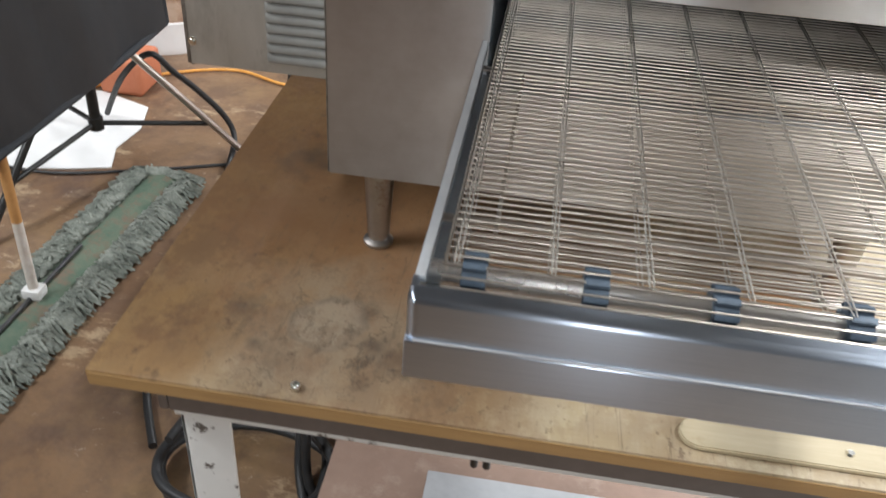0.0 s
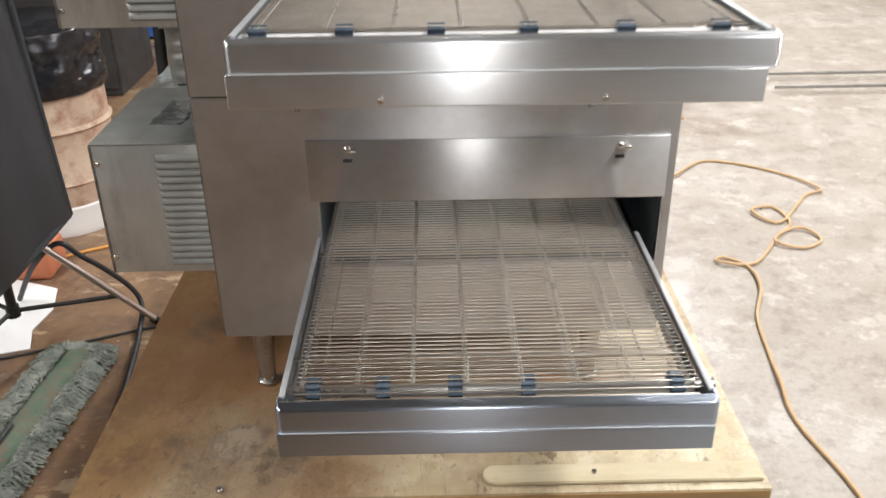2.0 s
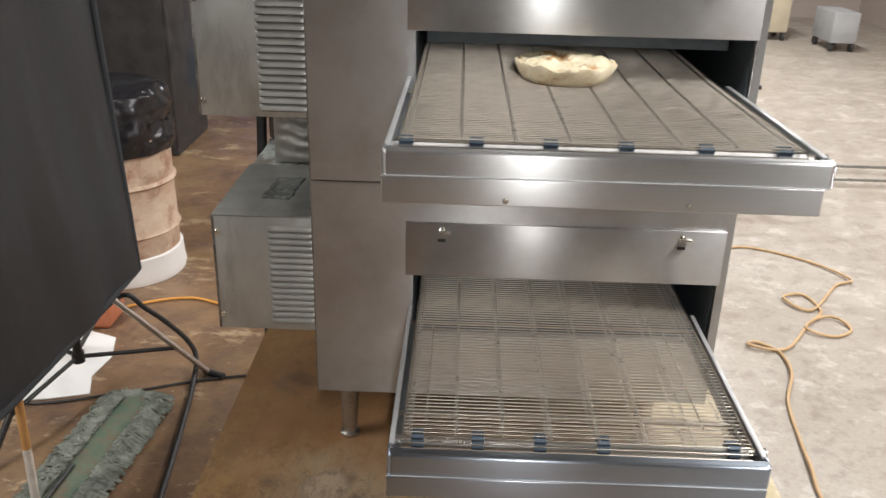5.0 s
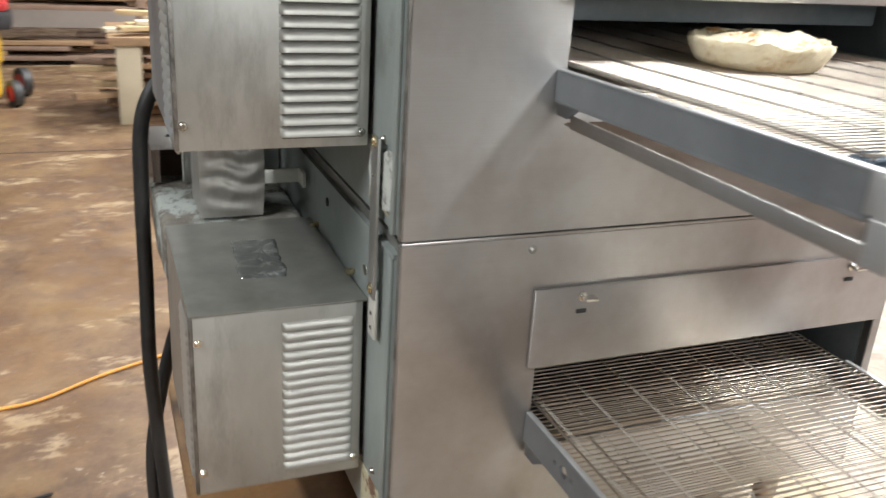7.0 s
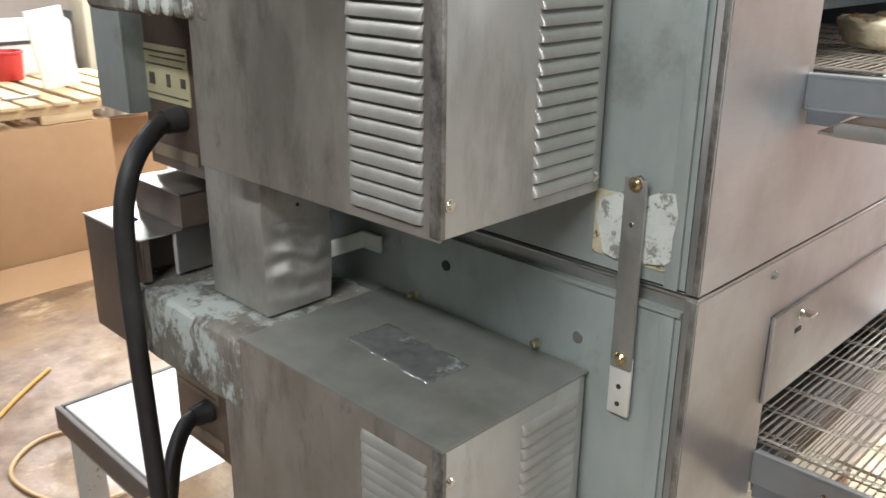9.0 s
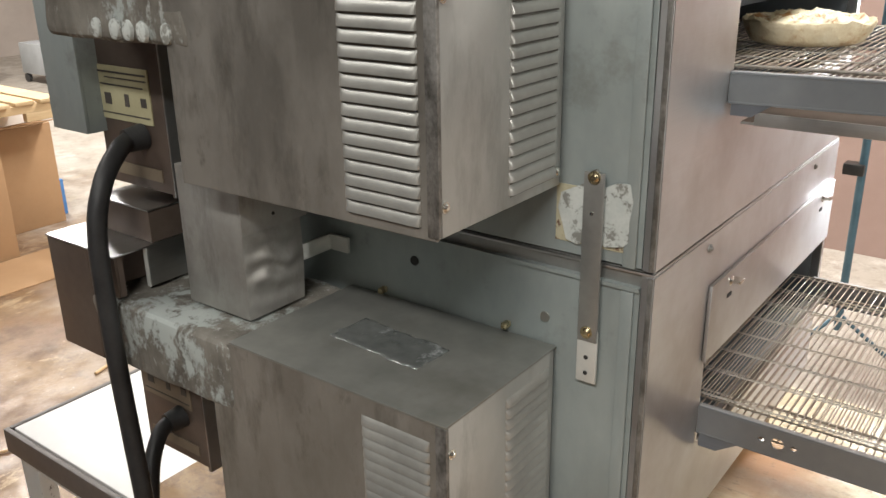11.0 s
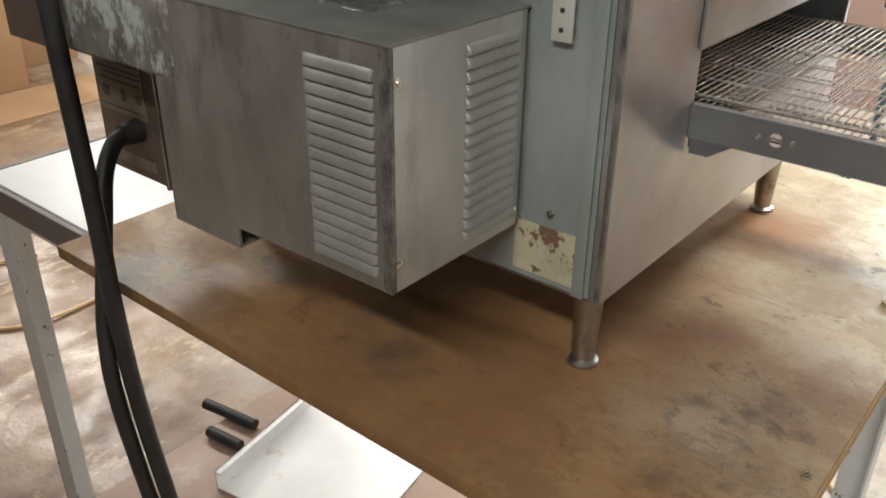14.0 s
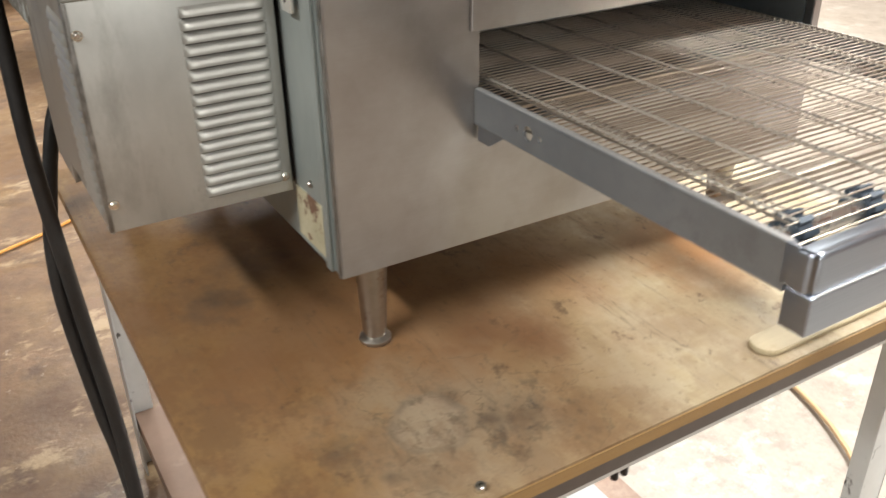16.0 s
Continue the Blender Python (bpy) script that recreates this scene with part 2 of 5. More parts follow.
STICKER_INK = simple("sticker_ink", (0.05, 0.045, 0.04), (0.08, 0.07, 0.06), (0.6, 0.7), 0, 30)
LABEL_OLD = simple("peeling_paper_label", (0.36, 0.33, 0.22), (0.50, 0.465, 0.33), (0.6, 0.8), 0, 30, stain=(0.15, 0.085, 0.055), stain_scale=19, stain_at=(0.545, 0.56))
DUCT = worn_steel("dented_duct_sheet", (0.27, 0.255, 0.23), (0.47, 0.46, 0.43), (0.16, 0.145, 0.12), (0.42, 0.58), 0.7, (3, 3, 9))
# Pale blotches put the bright glints into the film's colour.
FILM = simple("glossy_dark_film", (0.13, 0.14, 0.135), (0.22, 0.23, 0.22), (0.05, 0.14), 0.5, 14, relief=0.12, fine=40, stain=(0.46, 0.48, 0.48), stain_scale=24, stain_at=(0.56, 0.62))
STRAP = simple("grey_strap_steel", (0.30, 0.30, 0.285), (0.38, 0.38, 0.36), (0.4, 0.55), 0.8, 20)
STRAP_END = simple("bright_strap_end", (0.66, 0.66, 0.62), (0.74, 0.74, 0.70), (0.4, 0.5), 0.5, 30)
RESIDUE = simple("white_residue", (0.40, 0.43, 0.41), (0.52, 0.54, 0.51), (0.7, 0.8), 0, 60, stain=(0.2, 0.2, 0.18), stain_scale=60, stain_at=(0.52, 0.58))
CRUST = simple("baked_crust", (0.74, 0.61, 0.385), (0.86, 0.77, 0.57), (0.6, 0.8), 0, 60, relief=0.5, fine=150, stain=(0.58, 0.36, 0.16), stain_scale=30, stain_at=(0.55, 0.66))
CHEESE = simple("cheese_topping", (0.84, 0.72, 0.46), (0.92, 0.86, 0.68), (0.4, 0.6), 0, 70, relief=0.7, fine=120, stain=(0.50, 0.25, 0.08), stain_scale=40, stain_at=(0.52, 0.60))
CARDBOARD = simple("brown_cardboard", (0.32, 0.19, 0.095), (0.375, 0.23, 0.12), (0.7, 0.85), 0, 3, relief=0.08, fine=60, stain=(0.36, 0.22, 0.12), stain_scale=5, stain_at=(0.62, 0.8))
PALLET = simple("pallet_wood", (0.46, 0.32, 0.17), (0.62, 0.47, 0.28), (0.7, 0.85), 0, 8, (0.3, 4, 4), 0.3, 90)
LUMBER = simple("old_lumber", (0.22, 0.13, 0.07), (0.42, 0.28, 0.16), (0.7, 0.85), 0, 5, (0.4, 4, 4), 0.3, 90)
BENCH_LEG = simple("cream_bench_leg", (0.50, 0.44, 0.32), (0.58, 0.51, 0.38), (0.5, 0.7), 0, 8)
TARP = simple("blue_tarp", (0.03, 0.11, 0.42), (0.07, 0.20, 0.60), (0.35, 0.5), 0, 3, relief=0.6, fine=16)
GREEN = simple("green_plastic", (0.12, 0.36, 0.15), (0.17, 0.45, 0.20), (0.35, 0.5), 0, 6)
YELLOW = simple("yellow_paint", (0.72, 0.46, 0.02), (0.82, 0.55, 0.04), (0.3, 0.45), 0, 6)
RED = simple("red_plastic", (0.50, 0.035, 0.035), (0.62, 0.05, 0.05), (0.35, 0.5), 0, 8)
ORANGE = simple("orange_cord", (0.68, 0.30, 0.05), (0.8, 0.4, 0.09), (0.5, 0.65), 0, 20)
CORD_TAN = simple("dusty_tan_cord", (0.50, 0.33, 0.17), (0.62, 0.43, 0.24), (0.5, 0.7), 0, 9)
TERRA = simple("orange_brick_red", (0.46, 0.15, 0.07), (0.55, 0.20, 0.10), (0.6, 0.8), 0, 12)
DRUM = simple("rusted_drum_paint", (0.52, 0.36, 0.25), (0.66, 0.54, 0.42), (0.55, 0.75), 0.1, 6, (1, 1, 1.5), 0.3, 40, (0.36, 0.20, 0.13), 7, (0.5, 0.66))
BAG = simple("black_bin_liner", (0.012, 0.012, 0.014), (0.02, 0.02, 0.023), (0.12, 0.25), 0, 12, relief=0.9, fine=22)
PAPER = simple("white_paper", (0.78, 0.77, 0.75), (0.84, 0.83, 0.81), (0.7, 0.85), 0, 6, relief=0.1, fine=20)
MOP_PAD = simple("dirty_green_mop_canvas", (0.06, 0.105, 0.07), (0.13, 0.15, 0.105), (0.8, 0.95), 0, 14, relief=0.4, stain=(0.15, 0.11, 0.075), stain_scale=13, stain_at=(0.49, 0.60))
MOP_YARN = simple("grey_green_mop_yarn", (0.12, 0.135, 0.11), (0.36, 0.375, 0.325), (0.85, 0.95), 0, 22, relief=0.4, fine=300, stain=(0.12, 0.13, 0.11), stain_scale=18)
STICK_WOOD = simple("orange_brown_stick", (0.50, 0.25, 0.08), (0.6, 0.33, 0.12), (0.4, 0.55), 0, 20)
STICK_WHITE = simple("worn_white_stick", (0.60, 0.53, 0.45), (0.72, 0.68, 0.62), (0.5, 0.7), 0, 40)
WHITE_PLASTIC = simple("white_plastic", (0.74, 0.73, 0.70), (0.8, 0.79, 0.76), (0.35, 0.5), 0, 8)
# Unseen south and west walls, darkened so the oven steel mirrors less.
WALL_UNSEEN = simple("unseen_wall_dark", (0.105, 0.107, 0.105), (0.145, 0.147, 0.143), (0.7, 0.85), 0, 2, relief=0.08)
WALL = simple("shop_wall_paint", (0.42, 0.36, 0.32), (0.48, 0.42, 0.375), (0.7, 0.85), 0, 2, relief=0.08)
WALL_PINK = simple("pinkish_wall_paint", (0.33, 0.225, 0.19), (0.38, 0.265, 0.225), (0.7, 0.85), 0, 2, relief=0.08)
CEILING = simple("dark_roof_deck", (0.20, 0.20, 0.205), (0.26, 0.26, 0.26), (0.8, 0.9), 0, 2)
DARK_STUFF = simple("dark_machine_paint", (0.03, 0.03, 0.033), (0.06, 0.058, 0.056), (0.4, 0.6), 0.1, 8)
BROWN_STUFF = simple("brown_machine", (0.20, 0.13, 0.09), (0.28, 0.19, 0.14), (0.5, 0.7), 0, 8)
GREY_STUFF = simple("grey_machine_paint", (0.34, 0.35, 0.36), (0.44, 0.45, 0.46), (0.4, 0.6), 0.1, 8)
BLUE_PAINT = simple("blue_paint", (0.04, 0.16, 0.42), (0.07, 0.22, 0.52), (0.4, 0.6), 0, 8)
STRIP_WOOD = simple("cream_veneer", (0.47, 0.39, 0.245), (0.56, 0.48, 0.325), (0.5, 0.7), 0, 6, (1, 8, 1), stain=(0.40, 0.30, 0.17), stain_scale=12)
GREEN_SLAT = simple("green_stained_slat", (0.24, 0.25, 0.10), (0.36, 0.33, 0.16), (0.7, 0.85), 0, 8, (4, 0.3, 4), 0.3, 90)
BOX_SHADE = simple("dark_brown_box_shade", (0.035, 0.026, 0.02), (0.06, 0.045, 0.034), (0.8, 0.95), 0, 6, (1, 4, 1), 0.3, 60)
TERRA_DIM = simple("red_brown_rag", (0.22, 0.10, 0.07), (0.32, 0.16, 0.11), (0.8, 0.9), 0, 9)
PALE_WOOD = simple("pale_board", (0.60, 0.52, 0.38), (0.70, 0.62, 0.47), (0.6, 0.8), 0, 6)


def lamp_front():
    m, nt, b = nodes_of("lit_diffuser_cloth")
    b.inputs["Base Color"].default_value = (0.85, 0.85, 0.85, 1)
    b.inputs["Emission Color"].default_value = (0.94, 0.97, 1.0, 1)
    b.inputs["Emission Strength"].default_value = 6.0
    return m


DIFFUSER = lamp_front()


def plywood():
    m, nt, b = nodes_of("stained_plywood")
    grain = noise_fac(nt, 6, (14, 1.0, 12), 6, 0.3, 0.7)
    cloud = noise_fac(nt, 4.6, (1.2, 1, 1), 12, 0.45, 0.55, 0.70, 5)
    blot = noise_fac(nt, 9.0, (1.3, 1, 1), 12, 0.475, 0.545, 0.74, 15.5)
    mottle = noise_fac(nt, 24, (1.5, 1, 1), 8, 0.38, 0.68, 0.65, 3.3)
    col = mix(nt, grain, (0.345, 0.208, 0.070), (0.43, 0.272, 0.100))
    col = mix(nt, times(nt, cloud, 0.6), col, (0.27, 0.148, 0.050))
    # dusty pale wear in front, red-brown stain behind, lamplight and oven shade painted in
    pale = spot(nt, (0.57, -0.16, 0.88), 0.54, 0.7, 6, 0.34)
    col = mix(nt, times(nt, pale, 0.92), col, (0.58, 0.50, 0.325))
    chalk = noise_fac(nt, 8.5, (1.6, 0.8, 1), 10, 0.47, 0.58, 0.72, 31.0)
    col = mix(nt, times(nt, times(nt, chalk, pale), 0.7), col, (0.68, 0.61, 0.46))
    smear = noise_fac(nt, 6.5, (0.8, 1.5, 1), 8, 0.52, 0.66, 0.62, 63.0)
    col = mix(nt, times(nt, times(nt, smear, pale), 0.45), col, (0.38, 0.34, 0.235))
    olive = spot(nt, (0.17, -0.20, 0.88), 0.20, 0.9, 8, 0.6)
    col = mix(nt, times(nt, olive, 0.38), col, (0.43, 0.335, 0.185))
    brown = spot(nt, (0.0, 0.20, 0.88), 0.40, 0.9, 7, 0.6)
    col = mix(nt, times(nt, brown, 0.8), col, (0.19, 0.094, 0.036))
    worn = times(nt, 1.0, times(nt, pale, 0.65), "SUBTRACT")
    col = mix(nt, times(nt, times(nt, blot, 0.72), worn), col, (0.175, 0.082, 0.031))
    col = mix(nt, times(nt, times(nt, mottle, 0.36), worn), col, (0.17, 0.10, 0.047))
    # rust-brown round the foot and where it spilled, with fine dark specks all over
    for at, size, much, tone in (((0.10, 0.00, 0.88), 0.15, 0.5, (0.27, 0.125, 0.048)), ((0.19, -0.04, 0.88), 0.035, 0.7, (0.17, 0.075, 0.035)),
                                 ((0.135, -0.015, 0.88), 0.028, 0.6, (0.16, 0.07, 0.03)), ((-0.02, 0.09, 0.88), 0.07, 0.5, (0.15, 0.07, 0.03)),
                                 ((0.47, 0.012, 0.88), 0.07, 0.75, (0.38, 0.15, 0.038)), ((0.30, 0.03, 0.88), 0.06, 0.4, (0.30, 0.15, 0.06))):
        col = mix(nt, times(nt, spot(nt, at, size, 1.3, 12, 0.7), much), col, tone)
    peck = noise_fac(nt, 70, (1.8, 1, 1), 6, 0.61, 0.68, 0.72, 27.0)
    col = mix(nt, times(nt, peck, 0.55), col, (0.10, 0.058, 0.030))
    pock = noise_fac(nt, 38, (2.4, 1, 1), 8, 0.60, 0.66, 0.72, 51.0)
    col = mix(nt, times(nt, pock, 0.5), col, (0.13, 0.072, 0.036))
    # a dried grey spill with a darker rim, dark flecks and a charred spot
    grey = spot(nt, (0.045, -0.125, 0.88), 0.080, 1.3, 15, 0.5)
    col = mix(nt, times(nt, times(nt, grey, times(nt, mottle, 0.5, "ADD")), 0.55), col, (0.335, 0.275, 0.185))
    disc = spot(nt, (0.022, -0.110, 0.88), 0.038, 0.6, 20, 0.10)
    ring = times(nt, disc, spot(nt, (0.023, -0.111, 0.88), 0.033, 0.6, 20, 0.12), "SUBTRACT")
    col = mix(nt, times(nt, disc, 0.35), col, (0.40, 0.345, 0.26))
    col = mix(nt, times(nt, times(nt, ring, times(nt, mottle, 0.35, "ADD")), 0.8), col, (0.12, 0.09, 0.062))
    fleck = noise_fac(nt, 30, (1.6, 1, 1), 8, 0.51, 0.60, 0.74, 1.4)
    area = times(nt, spot(nt, (0.105, -0.145, 0.88), 0.060, 1.5, 13, 0.6), times(nt, spot(nt, (0.01, -0.125, 0.88), 0.10, 1.4, 13, 0.6), 0.55), "ADD")
    col = mix(nt, times(nt, times(nt, fleck, area), 0.85), col, (0.085, 0.066, 0.045))
    for at, size, much in (((0.078, -0.134, 0.88), 0.013, 0.85), ((0.10, -0.146, 0.88), 0.020, 0.55), ((-0.060, -0.102, 0.88), 0.012, 0.7),
                           ((0.060, -0.088, 0.88), 0.010, 0.65), ((-0.035, -0.150, 0.88), 0.007, 0.7), ((-0.075, 0.190, 0.88), 0.022, 0.8), ((-0.02, 0.255, 0.88), 0.035, 0.5)):
        col = mix(nt, times(nt, spot(nt, at, size, 1.8, 36, 0.9), much), col, (0.058, 0.040, 0.030))
    # wandering cracks in the spill, straight splits along the grain
    n1 = noise_fac(nt, 12, (1, 1.2, 1), 5, 0.0, 1.0, 0.55, 12.0)
    split = noise_fac(nt, 3.0, (26, 0.8, 1), 3, 0.0, 1.0, 0.4, 12.0)
    for field, mid, wide, where in ((n1, 0.5, 0.008, times(nt, spot(nt, (0.06, -0.13, 0.88), 0.13, 0.9, 9, 0.6), 0.75)), (split, 0.62, 0.007, times(nt, times(nt, blot, pale, "ADD"), 0.6))):
        far = times(nt, times(nt, field, mid, "SUBTRACT"), times(nt, mid, field, "SUBTRACT"), "ADD")
        line = nt.nodes.new("ShaderNodeMapRange")
        line.inputs[1].default_value, line.inputs[2].default_value, line.inputs[3].default_value, line.inputs[4].default_value = 0.0, wide, 1.0, 0.0
        nt.links.new(far, line.inputs[0])
        col = mix(nt, times(nt, line.outputs[0], where), col, (0.10, 0.072, 0.042))
    stain = noise_fac(nt, 7.0, (1.5, 1, 1), 11, 0.535, 0.60, 0.74, 17.4)
    col = mix(nt, times(nt, times(nt, stain, worn), 0.5), col, (0.13, 0.066, 0.030))
    few = noise_fac(nt, 17, (1.4, 1, 1), 10, 0.595, 0.65, 0.72, 9.4)
    col = mix(nt, times(nt, few, 0.7), col, (0.085, 0.047, 0.026))
    # fine woven grain
    weave = times(nt, noise_fac(nt, 30, (1, 16, 1), 4, 0.3, 0.7, 0.5, 2.0), noise_fac(nt, 26, (14, 1, 1), 4, 0.3, 0.7, 0.5, 6.0), "ADD")
    col = mix(nt, times(nt, weave, 0.16), col, (0.20, 0.13, 0.065))
    nt.links.new(col, b.inputs["Base Color"])
    rough_by(nt, b, cloud, 0.46, 0.64)
    h = times(nt, times(nt, times(nt, grain, 0.35), times(nt, times(nt, fleck, area), 0.5), "ADD"), times(nt, mottle, 0.15), "ADD")
    bump(nt, b, h, 0.35, 0.0015)
    return m


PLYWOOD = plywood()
PLY_EDGE = simple("plywood_edge", (0.29, 0.175, 0.066), (0.37, 0.232, 0.09), (0.55, 0.7), 0, 10, (1, 1, 30), 0.2, 80)


def concrete():
    m, nt, b = nodes_of("stained_concrete")
    a = noise_fac(nt, 1.6, (1, 1, 1), 8, 0.35, 0.68, 0.62)
    c = noise_fac(nt, 6.5, (1, 1, 1), 8, 0.42, 0.62, 0.65, 4.0)
    fine = noise_fac(nt, 60, (1, 1, 1), 5, 0.3, 0.7, 0.6, 2.0)
    grey = mix(nt, a, (0.37, 0.325, 0.27), (0.45, 0.41, 0.36))
    grey = mix(nt, times(nt, noise_fac(nt, 6.0, (1, 1, 1), 10, 0.55, 0.60, 0.70, 8.0), 0.6), grey, (0.57, 0.53, 0.48))
    brown = mix(nt, a, (0.155, 0.086, 0.045), (0.285, 0.178, 0.098))
    brown = mix(nt, times(nt, c, 0.6), brown, (0.110, 0.060, 0.036))
    brown = mix(nt, times(nt, noise_fac(nt, 2.6, (1, 1, 1), 6, 0.50, 0.62, 0.6, 26.0), 0.55), brown, (0.30, 0.195, 0.095))
    brown = mix(nt, times(nt, noise_fac(nt, 3.4, (0.8, 1.5, 1), 11, 0.555, 0.61, 0.74, 6.0), 0.75), brown, (0.50, 0.37, 0.225))
    brown = mix(nt, times(nt, noise_fac(nt, 3.0, (1.3, 1, 1), 10, 0.56, 0.64, 0.70, 37.0), 0.6), brown, (0.075, 0.042, 0.030))
    # old sealer: brown on the x < 0 side of the shop, worn away towards the open bay
    g = nt.nodes.new("ShaderNodeNewGeometry")
    sp = nt.nodes.new("ShaderNodeSeparateXYZ")
    nt.links.new(g.outputs["Position"], sp.inputs[0])
    e = nt.nodes.new("ShaderNodeMath")
    e.operation = "MULTIPLY_ADD"
    nt.links.new(a, e.inputs[0])
    e.inputs[1].default_value = 0.7
    back = nt.nodes.new("ShaderNodeMapRange")
    back.inputs[1].default_value, back.inputs[2].default_value, back.inputs[4].default_value = 0.8, 5.0, 1.9
    nt.links.new(sp.outputs["Y"], back.inputs[0])
    # Unseen floor in front is browner, to tune reflections in the steel.
    fore = nt.nodes.new("ShaderNodeMapRange")
    fore.inputs[1].default_value, fore.inputs[2].default_value, fore.inputs[3].default_value, fore.inputs[4].default_value = -1.1, -0.1, 0.8, 0.0
    nt.links.new(sp.outputs["Y"], fore.inputs[0])
    both = nt.nodes.new("ShaderNodeMath")
    nt.links.new(back.outputs[0], both.inputs[0])
    nt.links.new(fore.outputs[0], both.inputs[1])
    off = nt.nodes.new("ShaderNodeMath")
    off.operation = "SUBTRACT"
    nt.links.new(sp.outputs["X"], off.inputs[0])
    nt.links.new(both.outputs[0], off.inputs[1])
    nt.links.new(off.outputs[0], e.inputs[2])
    r = nt.nodes.new("ShaderNodeMapRange")
    r.inputs[1].default_value, r.inputs[2].default_value = 0.25, 0.95
    nt.links.new(e.outputs[0], r.inputs[0])
    col = mix(nt, r.outputs[0], brown, grey)
    col = mix(nt, times(nt, fine, 0.22), col, (0.16, 0.12, 0.09))
    soil = noise_fac(nt, 14, (1, 1, 1), 10, 0.50, 0.62, 0.74, 13.0)
    col = mix(nt, times(nt, soil, 0.30), col, (0.12, 0.075, 0.048))
    chip = noise_fac(nt, 26, (1, 1, 1), 8, 0.655, 0.69, 0.70, 23.0)
    col = mix(nt, times(nt, chip, 0.6), col, (0.55, 0.47, 0.38))
    nt.links.new(col, b.inputs["Base Color"])
    rough_by(nt, b, c, 0.32, 0.62)
    bump(nt, b, times(nt, times(nt, fine, 0.5), times(nt, c, 0.5), "ADD"), 0.25, 0.004)
    return m


CONCRETE = concrete()
JOINT = simple("floor_joint", (0.05, 0.035, 0.025), (0.08, 0.06, 0.045), (0.8, 0.9), 0, 20)

# ---------------------------------------------------------------- mesh helpers
ORIGIN = {}


def put(bm, other):
    me = bpy.data.meshes.new("tmp")
    other.to_mesh(me)
    other.free()
    bm.from_mesh(me)
    bpy.data.meshes.remove(me)
    return bm


def box(x0, x1, y0, y1, z0, z1, bev=0.0, seg=2):
    bm = bmesh.new()
    bmesh.ops.create_cube(bm, size=1, matrix=Matrix.Translation(((x0 + x1) / 2, (y0 + y1) / 2, (z0 + z1) / 2)) @ Matrix.Diagonal((x1 - x0, y1 - y0, z1 - z0, 1)))
    if bev:
        bmesh.ops.bevel(bm, geom=bm.edges[:], offset=bev, segments=seg, affect="EDGES", profile=0.6)
    return bm


def boxes(*specs):
    bm = bmesh.new()
    for s in specs:
        put(bm, box(*s))
    return bm


def moved(bm, m):
    bmesh.ops.transform(bm, matrix=m, verts=bm.verts[:])
    return bm


def rod(p, q, r, r2=None, seg=12, caps=True):
    p, q = Vector(p), Vector(q)
    d = q - p
    bm = bmesh.new()
    bmesh.ops.create_cone(bm, cap_ends=caps, segments=seg, radius1=r, radius2=r if r2 is None else r2, depth=d.length,
                          matrix=Matrix.Translation((p + q) / 2) @ d.to_track_quat("Z", "Y").to_matrix().to_4x4())
    return bm


def smooth_path(pts, steps=6):
    pts = [Vector(p) for p in pts]
    out = []
    for i in range(len(pts) - 1):
        a, b = pts[max(i - 1, 0)], pts[i]
        c, d = pts[i + 1], pts[min(i + 2, len(pts) - 1)]
        for k in range(steps):
            t = k / steps
            out.append(0.5 * ((2 * b) + (c - a) * t + (2 * a - 5 * b + 4 * c - d) * t * t + (3 * b - a - 3 * c + d) * t ** 3))
    out.append(pts[-1])
    return out


def tube(pts, r, seg=8, steps=6):
    path = smooth_path(pts, steps) if steps > 1 else [Vector(p) for p in pts]
    bm = bmesh.new()
    rings = []
    side = None
    for i, p in enumerate(path):
        d = (path[min(i + 1, len(path) - 1)] - path[max(i - 1, 0)]).normalized()
        if side is None:
            side = d.orthogonal().normalized()
        side = (side - d * side.dot(d)).normalized()
        up = d.cross(side)
        rings.append([bm.verts.new(p + (side * math.cos(2 * math.pi * k / seg) + up * math.sin(2 * math.pi * k / seg)) * r) for k in range(seg)])
    for a, b in zip(rings, rings[1:]):
        for k in range(seg):
            bm.faces.new((a[k], a[(k + 1) % seg], b[(k + 1) % seg], b[k]))
    bm.faces.new(rings[0][::-1])
    bm.faces.new(rings[-1])
    return bm


def lathe(profile, at, seg=32, wobble=0.0):
    bm = bmesh.new()
    rings = []
    for r, z in profile:
        ring = []
        for k in range(seg):
            a = 2 * math.pi * k / seg
            rr = r * (1 + wobble * noise.noise((math.cos(a) * 3 + at[0], math.sin(a) * 3, z * 9)))
            ring.append(bm.verts.new((at[0] + rr * math.cos(a), at[1] + rr * math.sin(a), at[2] + z)))
        rings.append(ring)
    for a, b in zip(rings, rings[1:]):
        for k in range(seg):
            bm.faces.new((a[k], a[(k + 1) % seg], b[(k + 1) % seg], b[k]))
    bm.faces.new(rings[0][::-1])
    bm.faces.new(rings[-1])
    return bm


def slab(outline, z0, z1, bev=0.0):
    """A flat piece with the given outline, z0 to z1."""
    bm = bmesh.new()
    f = bm.faces.new([bm.verts.new((x, y, z0)) for x, y in outline])
    up = bmesh.ops.extrude_face_region(bm, geom=[f])
    bmesh.ops.translate(bm, vec=(0, 0, z1 - z0), verts=[v for v in up["geom"] if isinstance(v, bmesh.types.BMVert)])
    bmesh.ops.recalc_face_normals(bm, faces=bm.faces[:])
    if bev:
        bmesh.ops.bevel(bm, geom=bm.edges[:], offset=bev, segments=2, affect="EDGES")
    return bm


